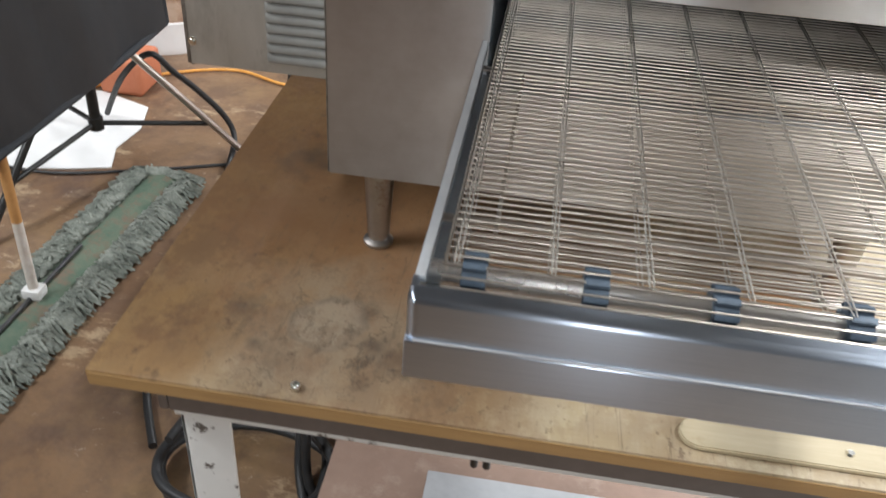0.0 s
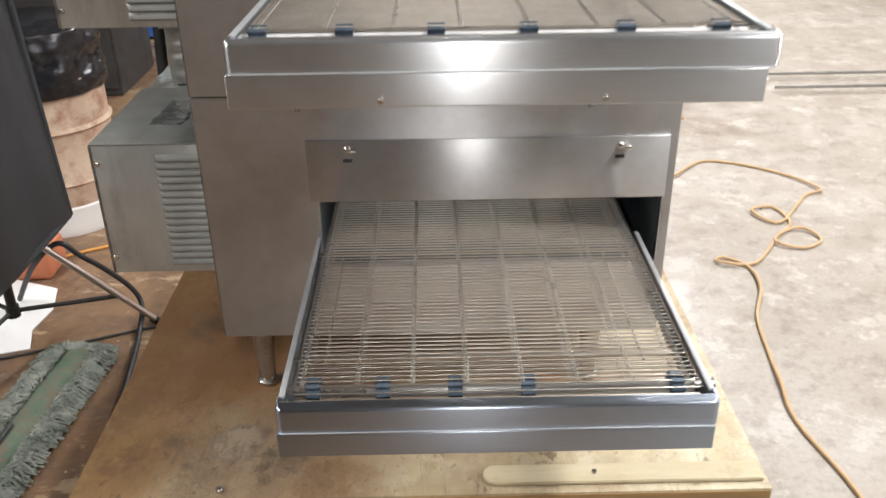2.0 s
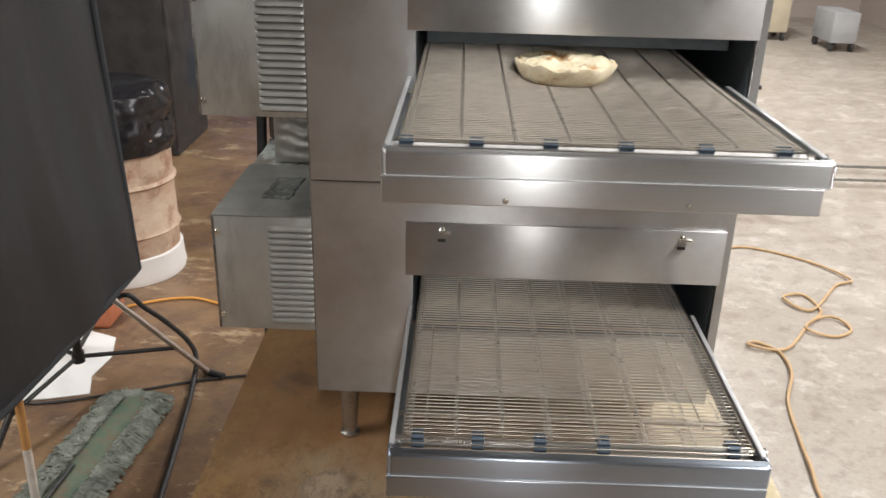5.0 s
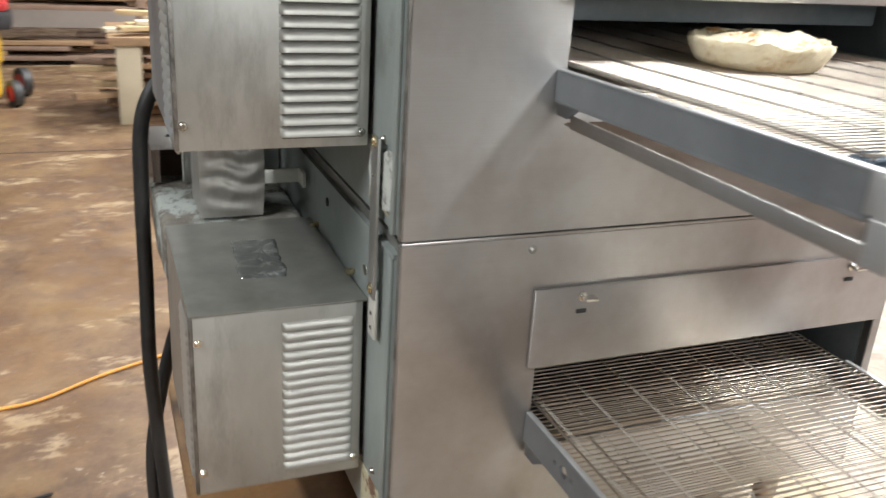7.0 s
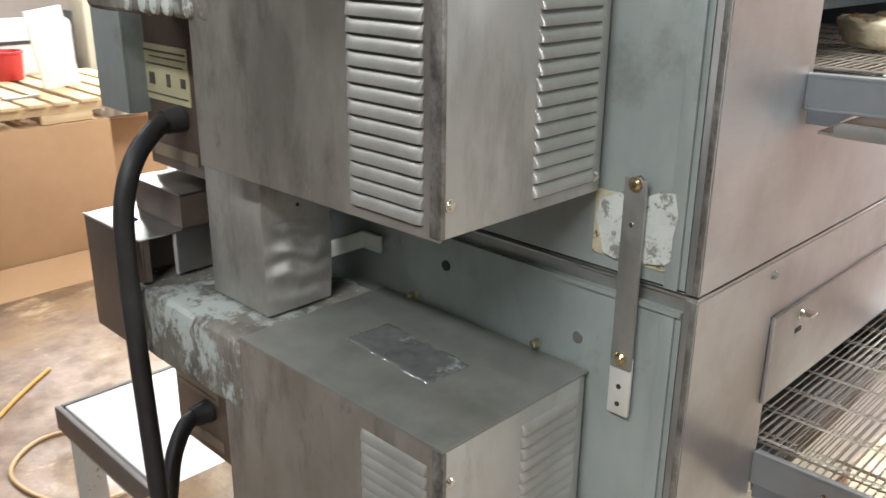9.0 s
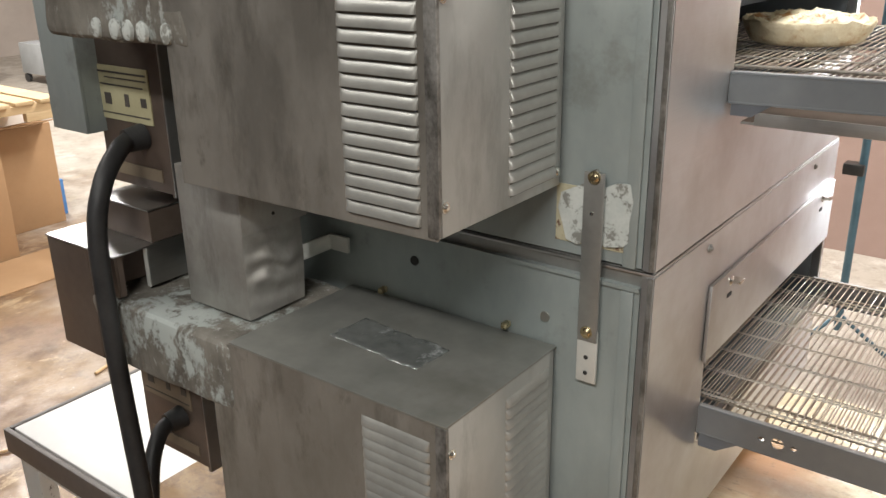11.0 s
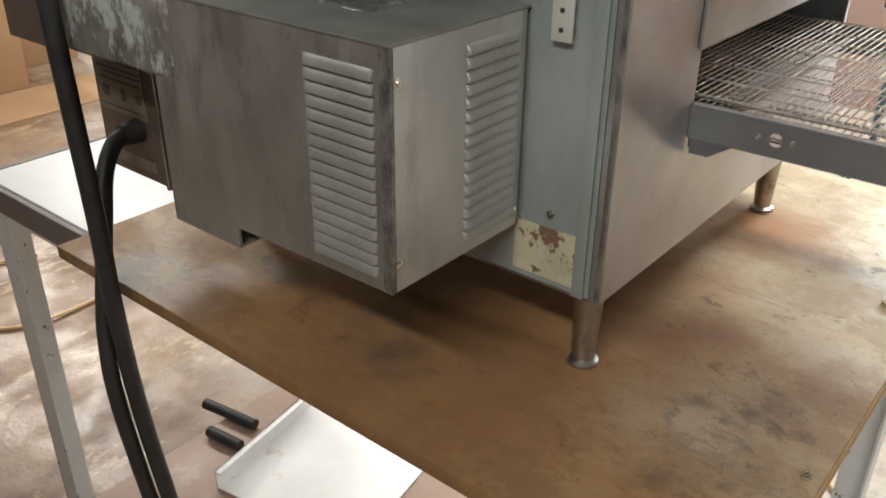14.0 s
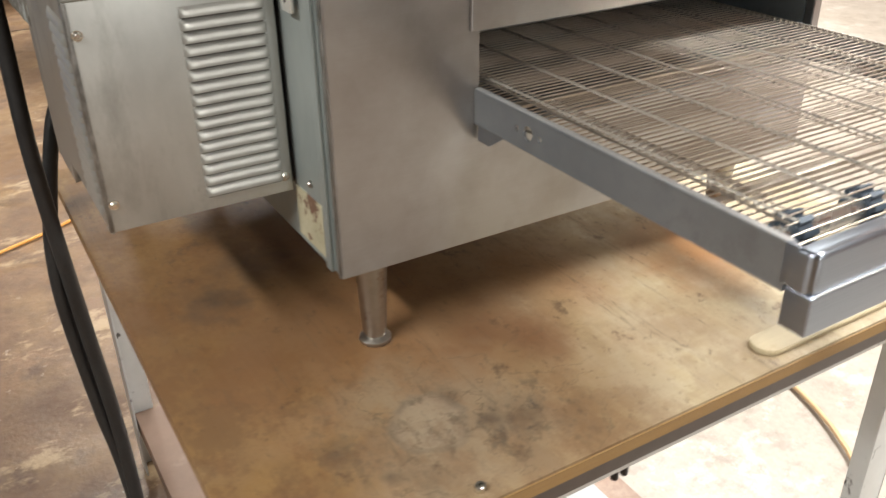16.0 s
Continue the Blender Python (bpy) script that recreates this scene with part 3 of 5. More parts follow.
def flat_uv(bm):
    uv = bm.loops.layers.uv.get("flat") or bm.loops.layers.uv.new("flat")
    for f in bm.faces:
        n = f.normal
        ax = max(range(3), key=lambda i: abs(n[i]))
        for lp in f.loops:
            c = lp.vert.co
            lp[uv].uv = (c.y, c.z) if ax == 0 else (c.x, c.z) if ax == 1 else (c.x, c.y)


def mesh_of(name, bm, material, sharp=40):
    bm.normal_update()
    flat_uv(bm)
    me = bpy.data.meshes.new(name)
    bm.to_mesh(me)
    bm.free()
    for m in material if isinstance(material, (list, tuple)) else (material,):
        me.materials.append(m)
    me.shade_smooth()
    me.set_sharp_from_angle(angle=radians(sharp))
    return me


def thing(name, at, label, category, group="", kind=""):
    """An empty at the thing's base; its parts are given in world metres."""
    ob = new(name)
    ob.empty_display_size = 0.05
    ob.location = at
    ORIGIN[ob] = Vector(at)
    return tagged(ob, label, category, group, kind)


def part(name, bm, material, parent, label="", sharp=40):
    o = ORIGIN[parent]
    moved(bm, Matrix.Translation(-o))
    ob = new(name, mesh_of(name, bm, material, sharp))
    ob.parent = parent
    ORIGIN[ob] = o
    return tagged(ob, label)


def single(name, bm, material, label, category, group="", kind="", sharp=40):
    """A thing of one piece, its origin at the middle of its underside."""
    xs, ys, zs = zip(*[v.co for v in bm.verts])
    o = Vector(((min(xs) + max(xs)) / 2, (min(ys) + max(ys)) / 2, min(zs)))
    moved(bm, Matrix.Translation(-o))
    ob = new(name, mesh_of(name, bm, material, sharp))
    ob.location = o
    ORIGIN[ob] = o
    return tagged(ob, label, category, group, kind)


def again(ob, name, offset, parent):
    """Another piece on the same mesh, shifted."""
    c = new(name, ob.data)
    c.parent = parent
    c.location = ob.location + Vector(offset)
    return c


# ---------------------------------------------------------------- the shop
X0, X1, Y0, Y1, H = -5.2, 6.0, -5.6, 12.0, 4.2
floor = single("floor", box(X0, X1, Y0, Y1, -0.1, 0), CONCRETE, "stained worn concrete slab, brown sealer worn to grey", "floor", kind="structure")
part("floor_joint", boxes((X0, 0.9, 5.52, 5.535, -0.01, 0.002)), JOINT, floor, "dark saw-cut joint in the slab")
XB, YB = 3.95, 1.6       # the bay beside the ovens is narrower
for nm, b in (("wall_north", (X0, X1, Y1, Y1 + 0.15, -0.1, H)), ("wall_south", (X0, XB + 0.15, Y0 - 0.15, Y0, -0.1, H)),
              ("wall_east", (X1, X1 + 0.15, YB, Y1 + 0.15, -0.1, H)), ("wall_east_bay", (XB, XB + 0.15, Y0, YB, -0.1, H)),
              ("wall_bay_return", (XB, X1 + 0.15, YB - 0.15, YB, -0.1, H)), ("wall_west", (X0 - 0.15, X0, Y0 - 0.15, Y1 + 0.15, -0.1, H))):
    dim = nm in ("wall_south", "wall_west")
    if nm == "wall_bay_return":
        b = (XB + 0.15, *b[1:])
    single(nm, box(*b), WALL_UNSEEN if dim else WALL_PINK if "bay" in nm else WALL, "unseen grey wall, kept dark for reflections in the steel" if dim else "plain pinkish painted shop wall" if "bay" in nm else "plain beige painted shop wall", "wall", kind="structure")
single("ceiling", box(X0 - 0.15, X1 + 0.15, Y0 - 0.15, Y1 + 0.15, H, H + 0.1), CEILING, "plain dark shop roof deck", "ceiling", kind="structure")
for nm, at, sx, sy, power, col in LAMPS:
    f = thing("unseen_lamp_fitting", (at[0], at[1], H), "unseen pale sheet-metal lamp fitting", "lamp", "ceiling lights")
    lm = look(at, lamp_aim(at))
    part("housing", moved(box(-0.2, 0.2, -sy / 2 - 0.05, sy / 2 + 0.05, 0.01, 0.09, 0.01), lm), WHITE_PLASTIC, f)
    for k in (-0.4, 0.4):
        p = lm @ Vector((0, k * sy, 0.085))
        part("hanger", rod(p, (p.x, p.y, H), 0.006), BLACK_METAL, f)

# ---------------------------------------------------------------- work table
TT = 0.88
table = thing("work_table", (0.29, 0.41, 0), "white-topped steel work table with chipped grey legs and brown shelf", "table")
part("tabletop", box(-0.105, 0.70, -0.185, 1.035, 0.834, 0.861, 0.003), WHITE_TOP, table, "white laminate top")
for b in ((-0.108, 0.703, -0.196, -0.186, 0.819, 0.861, 0.002), (-0.108, 0.703, 1.036, 1.046, 0.819, 0.861, 0.002), (-0.118, -0.1085, -0.196, 1.046, 0.819, 0.861, 0.002), (0.7035, 0.713, -0.196, 1.046, 0.819, 0.861, 0.002)):
    part("rail", box(*b), TABLE_RAIL, table, "dark painted edge band")
for b in ((-0.105, 0.70, -0.193, -0.160, 0.811, 0.8185, 0.001), (-0.105, 0.70, 1.01, 1.043, 0.811, 0.8185, 0.001), (-0.115, -0.085, -0.159, 1.009, 0.811, 0.8185, 0.001), (0.68, 0.710, -0.159, 1.009, 0.811, 0.8185, 0.001)):
    part("lip", box(*b), TABLE_LEG, table, "white painted frame lip")
for x in (0.185, 0.197):
    part("bolt", rod((x, -0.186, 0.797), (x, -0.186, 0.8112), 0.004, seg=10), BLACK_METAL, table, "black bolt end")
for lx, ly in ((-0.105, -0.182), (0.648, -0.182), (-0.105, 0.985), (0.648, 0.985)):
    ox = lx if lx < 0 else lx + 0.046
    oy = ly if ly < 0.5 else ly + 0.046
    part("leg", boxes((lx, lx + 0.05, oy, oy + 0.004, 0, 0.8105, 0.001), (ox, ox + 0.004, ly, ly + 0.05, 0, 0.8105, 0.001)), TABLE_LEG, table, "chipped grey angle-iron leg")
part("shelf", boxes((-0.098, 0.69, -0.172, 1.026, 0.140, 0.150, 0.002), (-0.098, -0.093, -0.172, 1.026, 0.112, 0.140), (-0.098, 0.69, -0.172, -0.167, 0.112, 0.140)), SHELF, table, "brown steel lower shelf")

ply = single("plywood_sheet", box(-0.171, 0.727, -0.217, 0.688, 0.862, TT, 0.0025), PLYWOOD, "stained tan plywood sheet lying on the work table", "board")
part("front_edge", box(-0.168, 0.724, -0.2185, -0.2165, 0.8635, TT - 0.003), PLY_EDGE, ply, "orange-brown cut edge")
ol = [(0.72, -0.2045), (0.72, -0.170), (0.375, -0.170)]
ol += [(0.375 + 0.017 * math.cos(a), -0.187 + 0.0175 * math.sin(a)) for a in [math.pi / 2 + k * math.pi / 8 for k in range(1, 8)]]
ol += [(0.375, -0.2045)]
lath = single("veneer_strip", slab(ol, TT + 0.0005, TT + 0.006, 0.0012), STRIP_WOOD, "thin pale wooden strip with rounded end, screwed to the plywood", "strip")
part("screw", rod((0.503, -0.187, TT + 0.006), (0.503, -0.187, TT + 0.0085), 0.004, 0.003), CHROME, lath, "small steel screw")
single("nut", lathe([(0.0045, 0), (0.0052, 0.001), (0.0052, 0.005), (0.0045, 0.006), (0.0025, 0.006), (0.0022, 0.002)], (0.02, -0.203, TT), 8), CHROME, "small loose steel nut on the plywood", "nut")

# things on the lower shelf
pan = thing("white_pan", (0.30, 0.76, 0.15), "white sheet-metal pan lying on the brown lower shelf", "pan")
rot = Matrix.Translation((0.115, 0.862, 0.15)) @ Matrix.Rotation(radians(9.5), 4, "Z")
part("base", moved(box(0, 0.31, -0.335, 0, 0.0005, 0.005, 0.001), rot), PAN_WHITE, pan)
part("rim", moved(boxes((0, 0.31, -0.004, 0, 0.004, 0.045, 0.001), (0, 0.31, -0.014, 0.0, 0.041, 0.045, 0.001)), rot), PAN_WHITE, pan)
for p, q in (((0.261, 1.09, 0.163), (0.284, 0.945, 0.163)), ((0.207, 1.005, 0.163), (0.219, 0.915, 0.163))):
    single("black_pipe", rod(p, q, 0.0125, seg=20), BLACK_METAL, "short black steel pipe behind the white pan on the shelf", "pipe", "pipes on the shelf")
single("grey_sheet", moved(box(0.09, 0.62, -0.14, 0.32, 0.151, 0.17, 0.003), Matrix.Identity(4)), GREY_STUFF, "grey metal sheet lying on the lower shelf", "sheet")

# ---------------------------------------------------------------- ovens
ZB = 0.978      # underside of the lower oven
PITCH = 0.0077
COLS = [0.165 + 0.0555 * k for k in range(8)]


def louvre(width=0.075, height=0.0088, depth=0.0042):
    """A pressed louvre in the x-z plane, bulging to -y and open below, its slot behind."""
    bm = bmesh.new()
    nu, nv = 24, 5
    g = []
    for j in range(nv + 1):
        row = []
        for i in range(nu + 1):
            u = math.sin(math.pi * (i / nu - 0.5))
            v = j / nv
            e = max(0.0, 1 - abs(u) ** 9) ** 0.5 * (0.72 + 0.28 * u ** 4)
            row.append(bm.verts.new((u * width / 2, -depth * e * math.cos(v * math.pi / 2) ** 0.8, -height / 2 + v * height)))
        g.append(row)
    for j in range(nv):
        for i in range(nu):
            bm.faces.new((g[j][i], g[j][i + 1], g[j + 1][i + 1], g[j + 1][i]))
    # Grey quad paints the shade in the slot under the lip.
    s = [bm.verts.new((x, -0.0003, z)) for x, z in ((-width * 0.47, -height * 0.72), (width * 0.47, -height * 0.72), (width * 0.47, -height * 0.30), (-width * 0.47, -height * 0.30))]
    bm.faces.new(s).material_index = 1
    return bm


LOUVRE = mesh_of("louvre", louvre(), (LOUVRE_STEEL, SLOT_SHADE), 60)


def with_slot(bm, k):
    for f in bm.faces:
        f.material_index = k
    return bm


def wire_mesh():
    """One cross wire of the belt with its hooks round the next wire."""
    bm = rod((0.157, 0, 0), (0.565, 0, 0), 0.00085, seg=6)
    for c in COLS:
        for s in (-0.0017, 0.0017):
            put(bm, with_slot(rod((c + s, 0.001, 0.0006), (c + s * 0.5, -PITCH - 0.001, 0.0012), 0.00052, seg=4, caps=False), 1))
    for c in (0.1585, 0.5635):
        put(bm, rod((c, 0.001, 0), (c, -PITCH - 0.001, 0.0008), 0.0010, seg=5, caps=False))
    return mesh_of("wire", bm, (WIRE, LINK), 60)


WIRE_MESH = wire_mesh()


def framed(x0, x1, z0, z1, hx0, hx1, hz0, hz1, y0, y1):
    """An upright plate in the x-z plane with a rectangular hole."""
    bm = bmesh.new()
    rings = []
    for y in (y0, y1):
        rings.append(([bm.verts.new((x, y, zz)) for x, zz in ((x0, z0), (x1, z0), (x1, z1), (x0, z1))],
                      [bm.verts.new((x, y, zz)) for x, zz in ((hx0, hz0), (hx1, hz0), (hx1, hz1), (hx0, hz1))]))
    (a, b), (c, d) = rings
    for k in range(4):
        n = (k + 1) % 4
        bm.faces.new((a[k], a[n], b[n], b[k]))
        bm.faces.new((c[n], c[k], d[k], d[n]))
        bm.faces.new((a[n], a[k], c[k], c[n]))
        bm.faces.new((b[k], b[n], d[n], d[k]))
    bmesh.ops.recalc_face_normals(bm, faces=bm.faces[:])
    bmesh.ops.bevel(bm, geom=[e for e in bm.edges if len(e.link_faces) == 2 and e.calc_face_angle(0) > 1], offset=0.0010, segments=2, affect="EDGES")
    return bm


def holed_plate(xa, xb, cy, hw, cz, hh, r):
    """A plate in the y-z plane with a round hole through it."""
    bm = bmesh.new()
    per = [(hw, hh * k / 2) for k in (-2, -1, 0, 1)] + [(-hw * k / 2, hh) for k in (-2, -1, 0, 1)] + [(-hw, -hh * k / 2) for k in (-2, -1, 0, 1)] + [(hw * k / 2, -hh) for k in (-2, -1, 0, 1)]
    rings = []
    for x in (xa, xb):
        outer = [bm.verts.new((x, cy + u, cz + v)) for u, v in per]
        inner = [bm.verts.new((x, cy + r * u / math.hypot(u, v), cz + r * v / math.hypot(u, v))) for u, v in per]
        rings.append((outer, inner))
    (a, b), (c, d) = rings
    for k in range(16):
        n = (k + 1) % 16
        bm.faces.new((a[k], a[n], b[n], b[k]))
        bm.faces.new((c[n], c[k], d[k], d[n]))
        bm.faces.new((b[k], b[n], d[n], d[k]))
        bm.faces.new((a[n], a[k], c[k], c[n]))
    bmesh.ops.recalc_face_normals(bm, faces=bm.faces[:])
    return bm


def screw_head(p, normal, r=0.005):
    p, n = Vector(p), Vector(normal)
    bm = rod(p, p + n * 0.0012, r, seg=14)
    put(bm, rod(p + n * 0.0012, p + n * 0.0032, r * 0.78, r * 0.45, seg=12))
    return bm


def oven(z, label, sprockets, crumb_pan):
    """One conveyor oven; z is the underside of its body."""
    ov = thing("conveyor_oven", (0.30, 0.30, z), label, "oven", "stacked conveyor ovens")
    top = z + 0.356
    foot_gap = 0.005 if z < 1.1 else 0.0
    # cabinet: front with an opening, sides, back, lid, bottom
    part("front_panel", framed(0, 0.617, z + foot_gap, top, 0.149, 0.604, z + 0.117, z + 0.215, 0, 0.012), STEEL, ov)
    part("side_panel", boxes((0.0, 0.006, 0.0125, 0.60, z + 0.002 + foot_gap, top - 0.016), (-0.003, 0.004, 0.0125, 0.60, top - 0.016, top - 0.012)), GALV, ov, "grey-green galvanised side panel")
    part("corner_shade", box(-0.0018, -0.0002, 0.0008, 0.0055, z + 0.001 + foot_gap, top - 0.001, 0.0006), EDGE_CHIP_SHADE, ov, "dark strip standing in for the shaded corner groove")
    part("recessed_strip", box(0.0032, 0.0056, 0.0125, 0.60, top - 0.0158, top + 0.003), STRAP, ov, "dull grey recessed strip")
    part("corner_flange", box(-0.0035, -0.0002, 0.017, 0.029, z + 0.001 + foot_gap, top - 0.017, 0.001), GALV, ov, "grey-green folded flange")
    part("side_panel", box(0.611, 0.617, 0.0125, 0.60, z, top), STEEL_DULL, ov)
    part("back_panel", boxes((0, 0.149, 0.595, 0.607, z, top), (0.149, 0.617, 0.595, 0.607, z, z + 0.09), (0.149, 0.617, 0.595, 0.607, z + 0.215, top)), STEEL_DULL, ov)
    part("lid", box(0.0, 0.617, 0.0005, 0.607, top, top + 0.0025, 0.0008), STEEL_DULL, ov)
    part("bottom", box(0.006, 0.611, 0.0125, 0.595, z, z + 0.006), STEEL_DULL, ov)
    for b in ((0.140, 0.149, 0.0125, 0.595, z + 0.105, z + 0.235), (0.604, 0.6105, 0.0125, 0.595, z + 0.105, z + 0.235),
              (0.149, 0.604, 0.0125, 0.595, z + 0.222, z + 0.232), (0.149, 0.604, 0.0125, 0.595, z + 0.085, z + 0.094), (0.149, 0.604, 0.585, 0.594, z + 0.094, z + 0.222)):
        part("tunnel_panel", box(*b), INSIDE, ov, "dark baking tunnel panel with blue haze in its colour")
    for k in range(4):
        y = 0.09 + 0.13 * k
        part("air_finger", box(0.16, 0.595, y, y + 0.07, z + 0.185, z + 0.215, 0.003), INSIDE, ov)
    # hanging plate over the opening
    pl = part("front_plate", box(0.138, 0.606, -0.0045, -0.0005, z + 0.216, z + 0.301, 0.0008), STEEL, ov, "hung steel plate above the opening")
    for sx in (0.191, 0.542):
        part("screw", screw_head((sx, -0.0045, z + 0.290), (0, -1, 0), 0.0052), CHROME, pl)
        part("wing_nut", boxes((sx - 0.002, sx + 0.012, -0.016, -0.0055, z + 0.288, z + 0.2915, 0.001)), CHROME, pl)
        part("slot", box(sx - 0.006, sx + 0.006, -0.0056, -0.0040, z + 0.272, z + 0.2765, 0.0005), SLOT, pl)
    part("rivet", screw_head((0.132, 0, z + 0.343), (0, -1, 0), 0.0042), STRAP, ov)
    part("rivet", screw_head((0.50, 0, z + 0.343), (0, -1, 0), 0.0042), STRAP, ov)
    # feet
    for fx in (0.045, 0.53):
        for fy in (0.035, 0.55):
            if z < 1.1:
                ft = part("foot", lathe([(0.011, 0.006), (0.0125, 0.02), (0.0165, 0.097), (0.0165, 0.0995)], (fx, fy, TT), 20), FOOT, ov, "tapered steel foot")
                part("foot_pad", lathe([(0.0155, 0.0005), (0.0165, 0.002), (0.0165, 0.005), (0.0115, 0.0085)], (fx, fy, TT), 20), FOOT, ft)
    # conveyor frame
    y1 = -0.373
    upper = z > 1.1
    rail = z + 0.163
    xw = 0.138 if upper else 0.143          # outer face of the west rail
    shift = -0.006 if upper else 0.0

    def dip(y):
        """The upper conveyor hangs a few millimetres lower, most of all at the tunnel."""
        return -0.003 - 0.007 * min(max((y - y1) / 0.373, 0), 1) if upper else 0.0

    def sunk(bm):
        for v in bm.verts:
            v.co.z += dip(v.co.y)
        return bm

    for x0, sg in ((xw, 1), (0.577, -1)):
        low = 0.029 if upper else 0.034
        xa, xb = min(x0, x0 + sg * 0.003), max(x0, x0 + sg * 0.003)
        xl, xh = min(x0, x0 + sg * 0.0065), max(x0, x0 + sg * 0.0065)
        xf, xg = min(x0, x0 + sg * 0.012), max(x0, x0 + sg * 0.012)
        rl = boxes((xl, xh, y1 + 0.02, -0.0005, rail - 0.0025, rail, 0.0005), (xf, xg, y1 + 0.02, -0.0005, rail - low, rail - low + 0.0025, 0.0005))
        holes = ((-0.068, 0.0032), (-0.084, 0.0068), (-0.100, 0.0032)) if z < 1.1 and sg > 0 else ()
        if holes:
            put(rl, box(xa, xb, y1 + 0.02, -0.108, rail - low + 0.0025, rail - 0.0025))
            put(rl, box(xa, xb, -0.060, -0.0005, rail - low + 0.0025, rail - 0.0025))
            for hy, hr in holes:
                put(rl, holed_plate(xa, xb, hy, 0.008, rail - 0.017, 0.0145, hr))
        else:
            put(rl, box(xa, xb, y1 + 0.02, -0.0005, rail - low + 0.0025, rail - 0.0025))
        sr = part("side_rail", sunk(rl), RAIL_STEEL, ov, "folded steel conveyor side rail")
        part("rail_glint", sunk(box(xl + 0.0004, xh - 0.0004, y1 + 0.022, -0.002, rail - 0.0002, rail + 0.0007, 0.0002)), EDGE_GLINT, sr, "pale strip painting the light along the rail top")
    tab = slab([(-0.003, rail - 0.0345), (-0.003, rail - 0.050), (-0.022, rail - 0.050), (-0.045, rail - 0.0345)], xw + 0.0025, xw + 0.0055)
    part("rail_bracket", moved(tab, Matrix(((0, 0, 1, 0), (1, 0, 0, 0), (0, 1, 0, 0), (0, 0, 0, 1)))), DARK_STEEL, ov)
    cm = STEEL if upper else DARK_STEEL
    cap = box(xw - 0.001, 0.578, y1, y1 + 0.016, rail - 0.0278, rail + 0.0005 + dip(y1))
    bmesh.ops.bevel(cap, geom=[e for e in cap.edges if abs(e.verts[0].co.z - e.verts[1].co.z) > 0.01 and e.verts[0].co.y < y1 + 0.001], offset=0.0075, segments=6, affect="EDGES", profile=0.5)
    bmesh.ops.bevel(cap, geom=[e for e in cap.edges if min(v.co.z for v in e.verts) > rail - 0.006], offset=0.0036, segments=4, affect="EDGES", profile=0.5)
    for x in (xw, 0.574):
        put(cap, box(x - 0.0006, x + 0.0036, y1 + 0.013, y1 + 0.0235, rail - 0.0278, rail + 0.0006 + dip(y1), 0.0012))
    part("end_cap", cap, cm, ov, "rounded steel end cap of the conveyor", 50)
    part("skirt_glint", box(xw + 0.004, 0.5735, y1 - 0.0018, y1 - 0.0001, rail - 0.0282, rail - 0.0272, 0.0003), EDGE_GLINT, ov, "pale strip painting the light along the seam")
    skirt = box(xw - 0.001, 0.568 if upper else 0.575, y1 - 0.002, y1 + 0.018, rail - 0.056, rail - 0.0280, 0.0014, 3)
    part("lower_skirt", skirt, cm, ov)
    if crumb_pan:
        cp = part("crumb_pan", box(xw + 0.007, 0.566, y1 + 0.005, -0.012, rail - 0.058, rail - 0.0555, 0.0005), STEEL_DULL, ov, "shallow steel crumb pan")
        part("brown_layer", box(xw + 0.0075, 0.5655, y1 + 0.019, -0.013, rail - 0.0554, rail - 0.0550), PAN_REFLECTION, cp, "brown sheet standing in for reflections in the pan")
        part("pan_side", box(xw + 0.0045, xw + 0.0070, y1 + 0.005, -0.025, rail - 0.058, rail - 0.046, 0.0005), STEEL_DULL, cp)
        part("pan_side", box(0.566, 0.5685, y1 + 0.005, -0.025, rail - 0.058, rail - 0.046, 0.0005), STEEL_DULL, cp)
        for x in (0.26, 0.44):
            part("rivet", screw_head((x, y1 - 0.002, rail - 0.050), (0, -1, 0), 0.003), CHROME, ov)
    # supports under the belt
    for x in (0.184, 0.518):
        part("support_rod", sunk(rod((x + shift, y1 + 0.075, rail - 0.0006), (x + shift, -0.06, rail - 0.0006), 0.0014, seg=8)), WIRE, ov)
    for y in (-0.262, -0.02):
        part("cross_bar", box(xw + 0.003, 0.574, y - 0.004, y + 0.004, rail - 0.0185 + dip(y), rail - 0.0165 + dip(y), 0.0005), WIRE, ov)
    # shaft and sprockets
    ys, zs = y1 + 0.043, rail - 0.011 + dip(y1)
    sh = part("drive_shaft", rod((xw + 0.003, ys, zs), (0.574, ys, zs), 0.0075, seg=24), SHAFT if z < 1.1 else SHAFT_PALE, ov, "bright round roller shaft")
    for x in sprockets:
        ol = []
        for k in range(9):
            for da, r in ((-0.5, 0.0108), (-0.27, 0.0108), (-0.2, 0.0148), (0.2, 0.0148), (0.27, 0.0108)):
                a = 2 * math.pi * (k + da) / 9
                ol.append((r * math.cos(a), r * math.sin(a)))
        g = moved(slab(ol, -0.0072, 0.0072, 0.0005), Matrix(((0, 0, 1, x), (1, 0, 0, ys), (0, 1, 0, zs), (0, 0, 0, 1))))
        part("sprocket", g, SPROCKET, sh, "dark blue-grey toothed plastic sprocket", 25)
    part("bearing", rod((0.562, ys, zs), (0.583, ys, zs), 0.0085, seg=14), CHROME, sh)
    # wire belt: carrying strand and return strand
    n = int((0.575 - ys) / PITCH)
    turn_at = [(ys - 0.0138 * math.cos(a), zs + 0.0138 * math.sin(a)) for a in (-1.05, -0.52, 0.52, 1.05)]
    belt = part("wire_belt", rod((0.157 + shift, ys - 0.0138, zs), (0.565 + shift, ys - 0.0138, zs), 0.00105, seg=6), WIRE, ov, "open steel wire conveyor belt")
